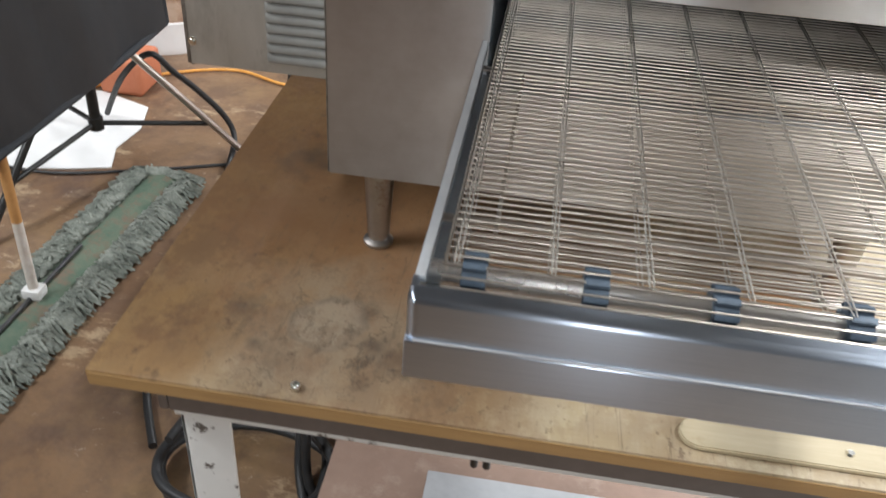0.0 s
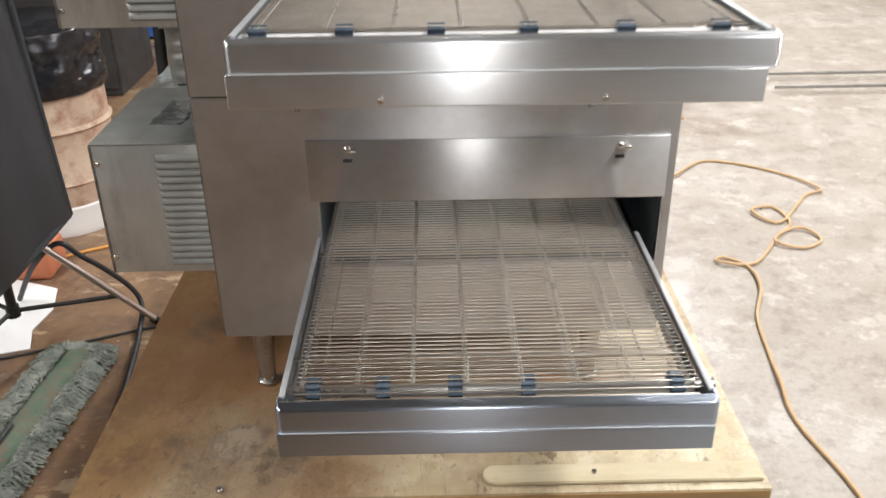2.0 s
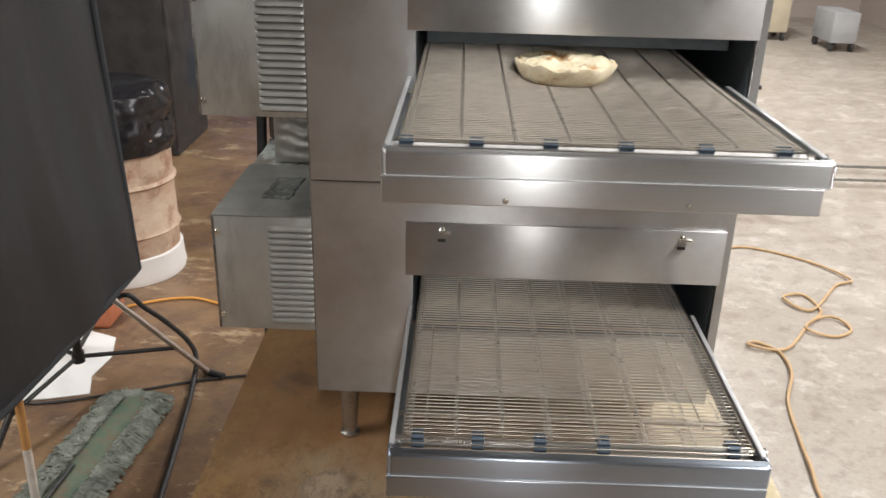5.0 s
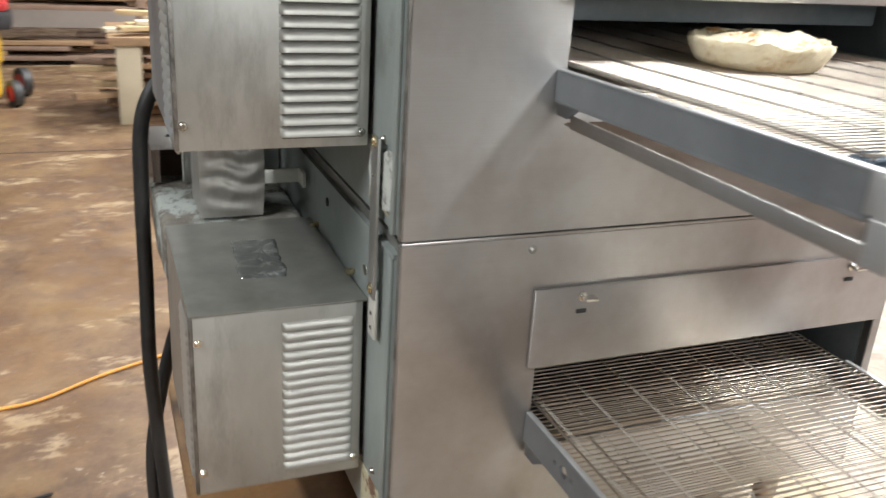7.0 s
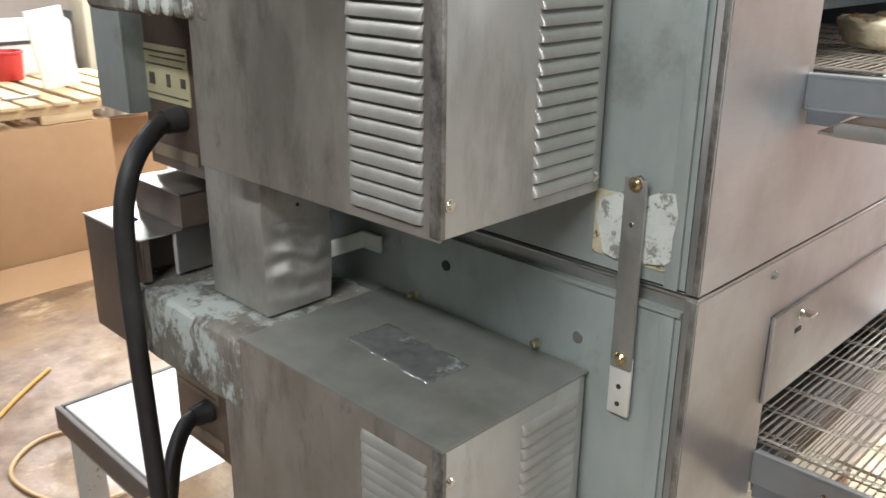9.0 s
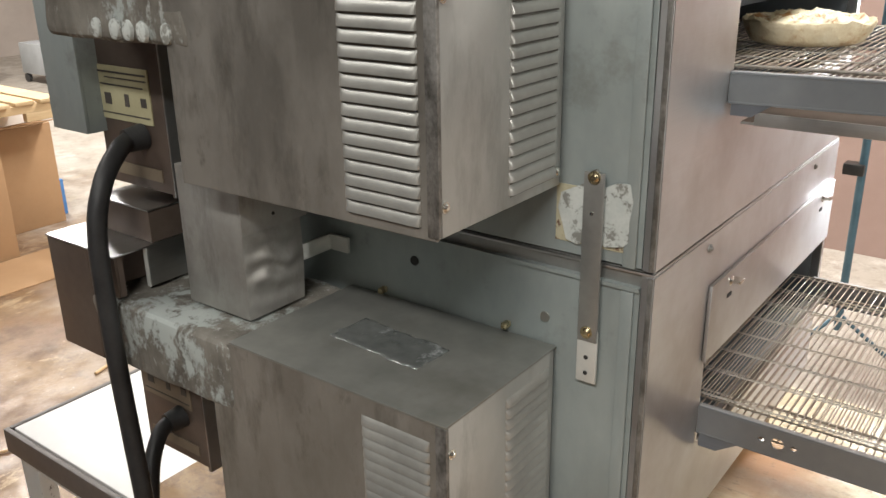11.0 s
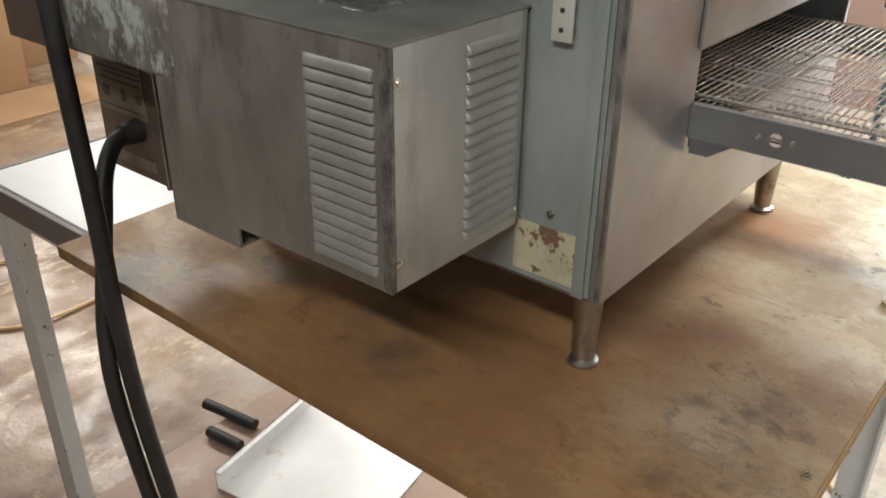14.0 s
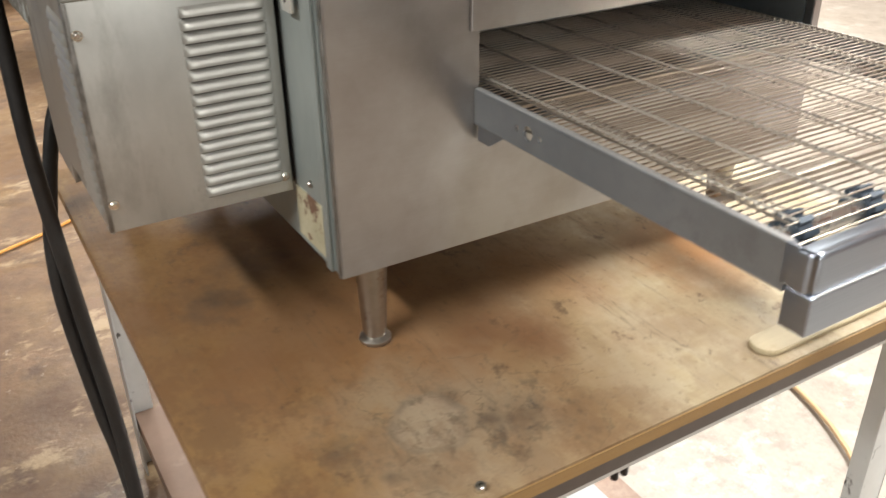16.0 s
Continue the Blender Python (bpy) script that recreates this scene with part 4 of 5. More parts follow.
    for yy, zz in turn_at:
        part("turn_wire", rod((0.157 + shift, yy, zz), (0.565 + shift, yy, zz), 0.00085, seg=6), WIRE, belt)
    for k in range(n):
        for dz in (0.0135, -0.0135):
            w = new("wire", WIRE_MESH)
            w.parent = belt
            yw = ys + k * PITCH + (0 if dz > 0 else 0.0035)
            w.location = Vector((shift, yw, zs + dz + dip(yw) - dip(y1))) - ORIGIN[ov]
    # control box on the side
    bx0, by0, by1 = -0.1800 if upper else -0.1765, 0.095, 0.352
    bz0, bz1 = z + (0.067 if upper else 0.064), z + 0.264
    step = [(by1 + 0.04, bz0 - 0.006)] if upper else [(by1 - 0.062, bz0 - 0.006), (by1 - 0.062, bz0 - 0.028), (by1 + 0.04, bz0 - 0.028)]
    ol = [(by0, bz0 - 0.004), *step, (by1 + 0.04, bz1 - 0.012), (by1, bz1 - 0.0005), (by0, bz1 - 0.0005)]
    sd_ = moved(slab(ol, bx0, bx0 + 0.003, 0.0006), Matrix(((0, 0, 1, 0), (1, 0, 0, 0), (0, 1, 0, 0), (0, 0, 0, 1))))
    put(sd_, boxes((bx0 + 0.003, -0.004, by1 - 0.003, by1, bz0 + 0.003, bz1 - 0.0005), (bx0 + 0.003, -0.004, by0 + 0.003, by1 - 0.003, bz0, bz0 + 0.003)))
    if not upper:
        put(sd_, box(bx0 + 0.003, bx0 + 0.05, by1 - 0.06, by1 + 0.04, bz0 - 0.028, bz0 - 0.025, 0.0008))
    cb = part("control_box", sd_, STEEL_SIDE, ov, "louvred worn steel control box")
    part("front_cover", box(bx0 - 0.001, -0.006, by0 - 0.003, by0, bz0 - 0.001, bz1 - 0.001, 0.0008), COVER_LIT, cb, "steel front cover, made paler for the light on it")
    part("edge_strip", box(bx0 - 0.0018, bx0 + 0.0022, by0 - 0.0036, by0 + 0.0075, bz0 - 0.0005, bz1 - 0.0012, 0.0006), EDGE_CHIP_SHADE, cb, "dark chipped folded edge")
    part("cover", box(bx0 - 0.0012, -0.001, by0 - 0.0032, by1 + 0.004, bz1 - 0.001, bz1 + 0.0015, 0.0008), STEEL_TOP, cb, "greasy dark top cover")
    film = bmesh.new()
    bmesh.ops.create_grid(film, x_segments=16, y_segments=36, size=0.5)
    for v in film.verts:
        u, w = v.co.x, v.co.y
        rim = max(abs(u), abs(w)) > 0.48
        v.co = Vector((u * 0.050 + 0.003 * noise.noise((w * 9, u, z)), w * 0.114 + 0.003 * noise.noise((u * 7, 3, z)), 0.0003 if rim else 0.0012 + 0.0022 * abs(noise.noise((u * 3.1, w * 5.3, z * 3))) + 0.0007 * noise.noise((u * 9, w * 14, 2))))
    ext = bmesh.ops.extrude_face_region(film, geom=film.faces[:])
    bmesh.ops.translate(film, vec=(0, 0, -0.0002), verts=[v for v in ext["geom"] if isinstance(v, bmesh.types.BMVert)])
    bmesh.ops.recalc_face_normals(film, faces=film.faces[:])
    part("film", moved(film, Matrix.Translation((-0.088, 0.227, bz1 + 0.0016)) @ Matrix.Rotation(radians(-4), 4, "Z")), FILM, cb, "blistered glossy dark film", 80)
    for k in range(16):
        zz = z + 0.2445 - 0.0109 * k
        a = new("louvre", LOUVRE)
        a.parent = cb
        a.location = Vector((-0.052, by0 - 0.0031, zz)) - ORIGIN[ov]
        a = new("louvre", LOUVRE)
        a.parent = cb
        a.matrix_basis = Matrix.Translation(Vector((bx0 - 0.0001, 0.147, zz - 0.004)) - ORIGIN[ov]) @ Matrix.Rotation(radians(-90), 4, "Z")
    for sx, sz in ((bx0 + 0.006, 0.089), (bx0 + 0.006, 0.237)):
        part("screw", screw_head((sx, by0 - 0.003, z + sz), (0, -1, 0), 0.0045), CHROME, cb)
    part("screw", screw_head((-0.013, by0 - 0.003, z + 0.079), (0, -1, 0), 0.0045), CHROME, cb)
    for gy, gz in ((0.147, 0.274), (0.306, 0.272)):
        part("screw", boxes((-0.010, 0.0, gy - 0.003, gy + 0.003, z + gz - 0.003, z + gz + 0.003, 0.001)), BRASS, ov, "small brass-coloured screw")
    for hy, hz in ((0.264, 0.314), (0.106, 0.292)):
        part("knockout", rod((-0.0012, hy, z + hz), (0.001, hy, z + hz), 0.0052, seg=16), SLOT if hy > 0.2 else FOOT, ov, "round hole plug")
    part("label", boxes((-0.0012, 0.0005, 0.0295, 0.097, z + 0.013, z + 0.066)), LABEL_OLD, ov, "torn yellowed paper label")
    part("screw", screw_head((0, 0.059, z + 0.080), (-1, 0, 0), 0.004), FOOT, ov)
    # corroded transition, terminal cover and drive housing behind the control box
    tr = box(-0.180, -0.004, 0.3565, 0.585, z + 0.184, z + 0.262, 0.010, 3)
    bmesh.ops.subdivide_edges(tr, edges=tr.edges[:], cuts=5, use_grid_fill=True)
    for v in tr.verts:
        v.co += Vector(v.co - Vector((-0.09, 0.47, z + 0.22))).normalized() * 0.006 * noise.noise(v.co * 28)
    fh = part("fan_housing", tr, CORRODED, ov, "white-corroded cast housing", 60)
    for k, hy in enumerate((0.388, 0.423, 0.445, 0.465, 0.495) if z > 1.1 else ()):
        bl = lathe([(0.004, -0.001), (0.0085, 0.0), (0.0075, 0.0035), (0.003, 0.0050)], (0, 0, 0), 14, 0.15)
        part("white_spot", moved(bl, Matrix(((0, 0, -1, -0.1795), (0.85 + 0.1 * (k % 2), 0, 0, hy), (0, 1.15, 0, z + 0.1965), (0, 0, 0, 1)))), RESIDUE, fh, "white corroded boss")
    tp = part("terminal_cover", boxes((-0.096, -0.004, 0.528, 0.652, z + 0.004, z + 0.183, 0.0015), (-0.0985, -0.0945, 0.525, 0.528, z + 0.002, z + 0.183)), PLATE_BROWN, ov, "dark brown terminal cover")
    part("cover_edge", box(-0.0985, -0.0005, 0.5225, 0.5245, z + 0.002, z + 0.183), STEEL, tp)
    part("rating_plate", box(-0.0975, -0.0958, 0.549, 0.646, z + 0.080, z + 0.141), STICKER if z > 1.1 else STICKER_BROWN, tp, "yellowed rating sticker with unreadable print")
    for k, (a, b, c, d) in enumerate(((0.553, 0.642, 0.133, 0.135), (0.553, 0.630, 0.127, 0.1285), (0.556, 0.566, 0.099, 0.109), (0.588, 0.596, 0.097, 0.111), (0.622, 0.634, 0.097, 0.110), (0.553, 0.642, 0.0865, 0.088), (0.56, 0.64, 0.119, 0.1205))):
        part("print_bar", box(-0.0981, -0.0974, a, b, z + c, z + d), STICKER_INK, tp)
    part("rating_plate", box(-0.0975, -0.0958, 0.545, 0.640, z + 0.016, z + 0.030), STICKER_BROWN, tp)
    part("cord_grip", rod((-0.096, 0.572, z + 0.066), (-0.118, 0.574, z + 0.064), 0.015, 0.013, 18), BLACK_RUBBER, tp, "black rubber cord grip")
    if upper:
        d0, d1, yd = z + 0.064, z + 0.230, 0.712
        dh = part("drive_housing", box(-0.122, -0.118, 0.642, yd, d0, d1, 0.001), GALV, ov, "folded sheet-metal drive housing")
        for b in ((-0.118, 0.0, yd - 0.006, yd, d0, d1), (-0.118, -0.085, 0.642, 0.646, d0, d1), (-0.045, 0.0, 0.642, 0.646, d0, d1), (-0.118, 0.0, 0.65, yd - 0.006, d0, d0 + 0.003)):
            part("housing_panel", box(*b), GALV, dh)
        part("lid", box(-0.1235, 0.0, 0.639, yd + 0.001, d1 + 0.0002, d1 + 0.0022, 0.0008), STEEL, dh)
        part("flange", box(-0.045, -0.002, 0.647, yd - 0.018, d0 + 0.004, d1 - 0.004), STEEL_DULL, dh)
    else:
        d0, d1, dm = z + 0.178, z + 0.313, z + 0.2665
        dh = part("drive_housing", boxes((-0.178, -0.175, 0.5865, 0.667, d0, d1, 0.0008), (-0.178, -0.175, 0.535, 0.5863, dm, d1, 0.0008)), PLATE_BROWN, ov, "brown sheet-metal drive housing, open at the front")
        for b in ((-0.1748, -0.004, 0.664, 0.667, d0, d1), (-0.1748, -0.004, 0.5872, 0.6638, d0, d0 + 0.003), (-0.1748, -0.168, 0.535, 0.538, dm, d1)):
            part("housing_panel", box(*b), PLATE_BROWN, dh)
        part("front_panel", box(-0.1365, -0.004, 0.5352, 0.538, dm, d1 - 0.0005, 0.0006), STEEL_DULL, dh, "polished steel half panel")
        part("panel_edge", box(-0.1385, -0.1367, 0.534, 0.540, dm, d1 - 0.0005, 0.0004), STRAP_END, dh, "bright cut edge")
        part("lid", box(-0.1795, -0.004, 0.5335, 0.6685, d1 + 0.0002, d1 + 0.0022, 0.0008), STEEL_DULL, dh, "bright steel lid")
        part("screw", screw_head((-0.150, 0.602, d1 + 0.0022), (0, 0, 1), 0.0045), SLOT, dh)
        sb_ = part("step_box", box(-0.128, -0.030, 0.536, 0.640, d1 + 0.0024, d1 + 0.039, 0.0015), PLATE_BROWN, dh, "brown sheet-metal step on the housing")
        part("step_lid", box(-0.1290, -0.029, 0.535, 0.641, d1 + 0.0392, d1 + 0.041, 0.0006), STEEL_DULL, sb_)
    part("side_bracket", boxes((-0.055, -0.003, 0.600, 0.640, z + 0.285, z + 0.33, 0.002)), STEEL_DULL, ov)
    return ov


oven(ZB, "stainless steel conveyor oven standing on tapered feet on plywood", (0.1755, 0.246, 0.319, 0.393, 0.544), False)
oven(ZB + 0.36, "stainless steel conveyor oven stacked on another, carrying a pizza", (0.159, 0.230, 0.305, 0.381, 0.461, 0.539), True)

# strap that ties the two ovens together
zs0 = ZB + 0.36
st = thing("tie_strap", (-0.006, 0.056, 1.216), "grey steel strap screwed over the joint of both ovens", "strap")
part("strap", boxes((-0.010, -0.007, 0.047, 0.066, 1.262, 1.421, 0.0006)), STRAP, st)
part("strap_end", boxes((-0.0085, -0.0045, 0.047, 0.067, 1.219, 1.272, 0.0012)), STRAP_END, st, "bright galvanised strap end")
for z in (1.229, 1.245):
    part("hole", rod((-0.0092, 0.057, z), (-0.0080, 0.057, z), 0.0022, seg=10), SLOT, st)
part("hole", rod((-0.0112, 0.057, 1.385), (-0.0095, 0.057, 1.385), 0.0018, seg=10), CHROME, st)
part("screw", screw_head((-0.0095, 0.057, 1.271), (-1, 0, 0), 0.006), BRASS, st)
part("screw", screw_head((-0.010, 0.056, 1.417), (-1, 0, 0), 0.006), BRASS, st)
rs = slab([(0.024, 1.363), (0.030, 1.357), (0.046, 1.354), (0.058, 1.358), (0.074, 1.351), (0.085, 1.354), (0.089, 1.368), (0.094, 1.382), (0.091, 1.397), (0.079, 1.403), (0.068, 1.409), (0.052, 1.406), (0.038, 1.413), (0.026, 1.414), (0.022, 1.398), (0.025, 1.38)], 0.0022, 0.0036)
single("glue_residue", moved(rs, Matrix(((0, 0, -1, 0), (1, 0, 0, 0), (0, 1, 0, 0), (0, 0, 0, 1)))), RESIDUE, "scraped white glue residue on the oven side panel", "residue")

# duct between the upper control box and the lower oven
du = thing("vent_duct", (-0.09, 0.43, 1.242), "bent sheet-metal duct between the two ovens", "duct")
part("duct_body", box(-0.133, -0.056, 0.376, 0.47, 1.2435, 1.396, 0.0007), DUCT, du)
dent = bmesh.new()
bmesh.ops.create_grid(dent, x_segments=14, y_segments=30, size=0.5)
for v in dent.verts:
    u, w = v.co.x, v.co.y
    soft = (0.25 - u * u) * (0.25 - w * w) * 16
    bulge = 0.004 * soft + 0.0030 * soft * math.sin(w * 26 + u * 3.5 + 2 * noise.noise((u * 3, w * 3, 0))) + 0.0025 * soft * noise.noise((u * 4, w * 6, 5))
    v.co = Vector((-0.0945 + u * (0.077 + 0.006 * math.sin((w + 0.5) * 3.1) * (u > 0)), 0.3745 - bulge, 1.297 + w * 0.107))
ext = bmesh.ops.extrude_face_region(dent, geom=dent.faces[:])
bmesh.ops.translate(dent, vec=(0, 0.0012, 0), verts=[v for v in ext["geom"] if isinstance(v, bmesh.types.BMVert)])
bmesh.ops.recalc_face_normals(dent, faces=dent.faces[:])
part("duct_front", dent, DUCT, du, "dented front sheet with pale wash marks", 60)
part("collar", box(-0.139, -0.052, 0.366, 0.3685, 1.338, 1.402, 0.0008), DUCT, du, "overlapping collar plate")
part("collar_hole", rod((-0.098, 0.3652, 1.352), (-0.098, 0.3662, 1.352), 0.0018, seg=10), SLOT, du)
part("side_tab", boxes((-0.055, -0.006, 0.376, 0.379, 1.284, 1.302, 0.0008), (-0.010, -0.006, 0.350, 0.379, 1.284, 1.302, 0.0008)), STRAP_END, du, "folded bright tab")

# pizza on the upper belt
pz = thing("pizza", (0.350, -0.006, 1.4955), "small pale pizza with browned cheese on the upper belt", "pizza")
crust = lathe([(0.052, 0.0005), (0.0575, 0.003), (0.0610, 0.008), (0.0640, 0.014), (0.0660, 0.019), (0.0672, 0.0225), (0.0665, 0.0250), (0.063, 0.0255), (0.058, 0.020)], (0.350, -0.006, 1.4955), 96, 0.06)
for v in crust.verts:
    up = min(max((v.co.z - 1.506) / 0.014, 0), 1)
    out = Vector((v.co.x - 0.350, v.co.y + 0.006, 0)).normalized()
    v.co += out * up * (0.0030 * noise.noise(v.co * 75) + 0.0018 * noise.noise(v.co * 200)) + Vector((0, 0, up * (0.0035 * noise.noise(v.co * 55) + 0.0022 * noise.noise(v.co * 160))))
part("crust", crust, CRUST, pz, sharp=60)
top = lathe([(0.0605, 0.017), (0.061, 0.0215), (0.056, 0.0245), (0.050, 0.0255), (0.043, 0.0250), (0.036, 0.0255), (0.028, 0.0260), (0.020, 0.0255), (0.012, 0.026), (0.004, 0.0255)], (0.350, -0.006, 1.4955), 72, 0.08)
for v in top.verts:
    v.co.z += 0.010 * noise.noise(v.co * 60) + 0.005 * noise.noise(v.co * 170)
part("topping", top, CHEESE, pz, "melted browned cheese", 70)

# power cables
cables = thing("power_cable", (-0.2, 0.5, 0), "thick black rubber power cable hanging down beside the ovens", "cable", "power cables")
part("cable", tube([(-0.115, 0.574, 1.402), (-0.138, 0.560, 1.397), (-0.172, 0.542, 1.372), (-0.190, 0.538, 1.320), (-0.195, 0.533, 1.22), (-0.197, 0.524, 1.10), (-0.200, 0.512, 0.985), (-0.195, 0.520, 0.85), (-0.187, 0.520, 0.70), (-0.178, 0.495, 0.50), (-0.18, 0.45, 0.2), (-0.17, 0.36, 0.03), (-0.05, 0.15, 0.018), (0.12, 0.05, 0.018)], 0.0105, 12), BLACK_RUBBER, cables)
cables2 = thing("power_cable", (-0.19, 0.53, 0), "black rubber power cable from the lower oven, twisted round another", "cable", "power cables")
part("cable", tube([(-0.115, 0.574, 1.042), (-0.132, 0.571, 1.036), (-0.155, 0.560, 1.010), (-0.172, 0.548, 0.965), (-0.188, 0.543, 0.90), (-0.203, 0.540, 0.82), (-0.206, 0.536, 0.72), (-0.195, 0.520, 0.55), (-0.185, 0.505, 0.45), (-0.17, 0.42, 0.18), (-0.13, 0.33, 0.02), (0.05, 0.30, 0.018)], 0.0100, 12), BLACK_RUBBER, cables2)
coil = [(-0.28 + (0.17 + 0.012 * math.sin(k * 1.7)) * math.cos(k * math.pi / 5), 0.36 + (0.14 + 0.01 * math.cos(k * 1.3)) * math.sin(k * math.pi / 5), 0.012 + 0.0030 * k) for k in range(26)]
single("coiled_cable", tube(coil, 0.0105, 10), BLACK_RUBBER, "coil of thick black cable on the floor by the table", "cable")

# ---------------------------------------------------------------- black screen on a tripod stand, beside the ovens
sc = thing("photo_screen", (-0.95, 1.40, 0), "black cloth photo screen on a black tripod stand", "screen")
bm = bmesh.new()
ny, nz = 60, 24
gr = []
for j in range(nz + 1):
    row = []
    for i in range(ny + 1):
        u, v = i / ny, j / nz
        y = 0.30 + 1.26 * u
        zz = 0.45 + 0.06 * (1 - u) ** 2 + 1.75 * v
        x = -0.90 - 0.05 * v * (0.5 + u) - 0.05 * math.sin(math.pi * u) * math.sin(math.pi * v) + 0.014 * noise.noise((y * 2.2, zz * 1.3, 0)) + 0.008 * u * math.sin(y * 17 + zz * 2.4)
        row.append(bm.verts.new((x, y, zz)))
    gr.append(row)
for j in range(nz):
    for i in range(ny):
        bm.faces.new((gr[j][i], gr[j][i + 1], gr[j + 1][i + 1], gr[j + 1][i]))
ext = bmesh.ops.extrude_face_region(bm, geom=bm.faces[:])
bmesh.ops.translate(bm, vec=(-0.12, 0.03, 0), verts=[v for v in ext["geom"] if isinstance(v, bmesh.types.BMVert)])
bmesh.ops.recalc_face_normals(bm, faces=bm.faces[:])
part("cloth", bm, BLACK_CLOTH, sc, sharp=60)
part("rim", tube([(-0.905 - 0.075 * k / 6, 1.562, 0.452 + 1.74 * k / 6) for k in range(7)], 0.012, 8), CLOTH_RIM, sc, "stitched black rim")
part("rim", tube([(-0.905, 0.30 + 1.26 * k / 6, 0.452 + 0.06 * (1 - k / 6) ** 2) for k in range(7)], 0.010, 8), CLOTH_RIM, sc, "stitched black rim")
hub = (-1.10, 1.42, 0.17)
part("post", rod((-1.10, 1.42, 0.16), (-1.08, 1.42, 1.6), 0.016), BLACK_METAL, sc)
part("leg", rod((-1.02, 1.49, 0.40), (-0.70, 1.60, 0.012), 0.011), TUBE_STEEL, sc, "bright steel tripod leg")
part("rubber_foot", rod((-0.720, 1.609, 0.0135), (-0.640, 1.575, 0.0125), 0.0125), BLACK_RUBBER, sc, "black rubber foot")
part("leg", rod((-1.13, 1.36, 0.40), (-1.22, 0.98, 0.012), 0.011), BLACK_METAL, sc)
part("leg", rod((-1.14, 1.47, 0.40), (-1.46, 1.68, 0.012), 0.011), BLACK_METAL, sc)
for e in ((-0.80, 1.565, 0.135), (-1.19, 1.10, 0.135), (-1.36, 1.615, 0.135)):
    part("brace", rod(hub, e, 0.008), BLACK_METAL, sc)
part("collar", rod((-1.10, 1.42, 0.36), (-1.10, 1.42, 0.42), 0.03), BLACK_METAL, sc)
part("collar", rod((-1.10, 1.42, 0.15), (-1.10, 1.42, 0.19), 0.022), BLACK_METAL, sc)

# softbox beside the ovens
sb = thing("softbox_lamp_stand", (2.5, 0.32, 0), "lit white softbox on a thin blue-grey light stand", "lamp")
d = (Vector((0.30, -0.10, 0.95)) - Vector((2.30, -0.20, 1.47))).normalized()
fm = look(Vector((2.30, -0.20, 1.47)) - d * 0.02, (0.30, -0.10, 0.95))
part("diffuser", moved(box(-0.15, 0.15, -0.17, 0.17, -0.006, 0, 0.002), fm), DIFFUSER, sb, "bright white diffuser cloth")
hood = bmesh.new()
ra = [hood.verts.new(fm @ Vector(p)) for p in ((-0.16, -0.18, -0.004), (0.16, -0.18, -0.004), (0.16, 0.18, -0.004), (-0.16, 0.18, -0.004))]
rb = [hood.verts.new(fm @ Vector(p)) for p in ((-0.06, -0.06, 0.26), (0.06, -0.06, 0.26), (0.06, 0.06, 0.26), (-0.06, 0.06, 0.26))]
for k in range(4):
    hood.faces.new((ra[k], ra[(k + 1) % 4], rb[(k + 1) % 4], rb[k]))
hood.faces.new(rb)
part("hood", hood, BLACK_CLOTH, sb)
part("pole", rod((2.52, 0.315, 0.2), (2.52, 0.315, 1.64), 0.014), STAND_BLUE, sb)
part("arm", rod((2.52, 0.335, 1.60), (2.55, -0.21, 1.54), 0.012), STAND_BLUE, sb)
part("knob", boxes((2.49, 2.55, 0.305, 0.375, 0.79, 0.83, 0.006)), BLACK_METAL, sb)
for a in (20, 140, 260):
    part("leg", rod((2.52, 0.315, 0.26), (2.52 + 0.42 * math.cos(radians(a)), 0.315 + 0.42 * math.sin(radians(a)), 0.011), 0.008), STAND_BLUE, sb)
single("hanging_cord", tube([(2.3, 0.52, 1.2), (2.32, 0.54, 0.9), (2.30, 0.55, 0.6), (2.34, 0.58, 0.25), (2.5, 0.7, 0.008), (2.8, 0.9, 0.008)], 0.006, 8), CORD_TAN, "thin cord hanging beside the light stand", "cord")

# ---------------------------------------------------------------- floor things beside the table
mop = thing("dust_mop", (-0.92, 0.95, 0), "dirty green dust mop with grey yarn fringe lying on the floor", "mop")
ax, bx = Vector((-0.90, 1.40, 0)), Vector((-0.985, 0.42, 0))
d = (bx - ax).normalized()
sd = Vector((-d.y, d.x, 0))
pad = bmesh.new()
prev = None
for i in range(31):
    c = ax.lerp(bx, i / 30)
    w = 0.056 + 0.006 * noise.noise((i * 0.4, 1, 0))
    row = [pad.verts.new(c + sd * (w * s) + Vector((0, 0, 0.030 - 0.012 * abs(s) + 0.004 * noise.noise((i * 0.5, s * 2, 5))))) for s in (-1, -0.5, 0, 0.5, 1)]
    if prev:
        for k in range(4):
            pad.faces.new((prev[k], prev[k + 1], row[k + 1], row[k]))
    prev = row
ext = bmesh.ops.extrude_face_region(pad, geom=pad.faces[:])
bmesh.ops.translate(pad, vec=(0, 0, -0.014), verts=[v for v in ext["geom"] if isinstance(v, bmesh.types.BMVert)])
bmesh.ops.recalc_face_normals(pad, faces=pad.faces[:])
part("pad", pad, MOP_PAD, mop, "dirty green canvas", 60)
rnd = random.Random(4)
yarn = bmesh.new()
verts, faces = [], []


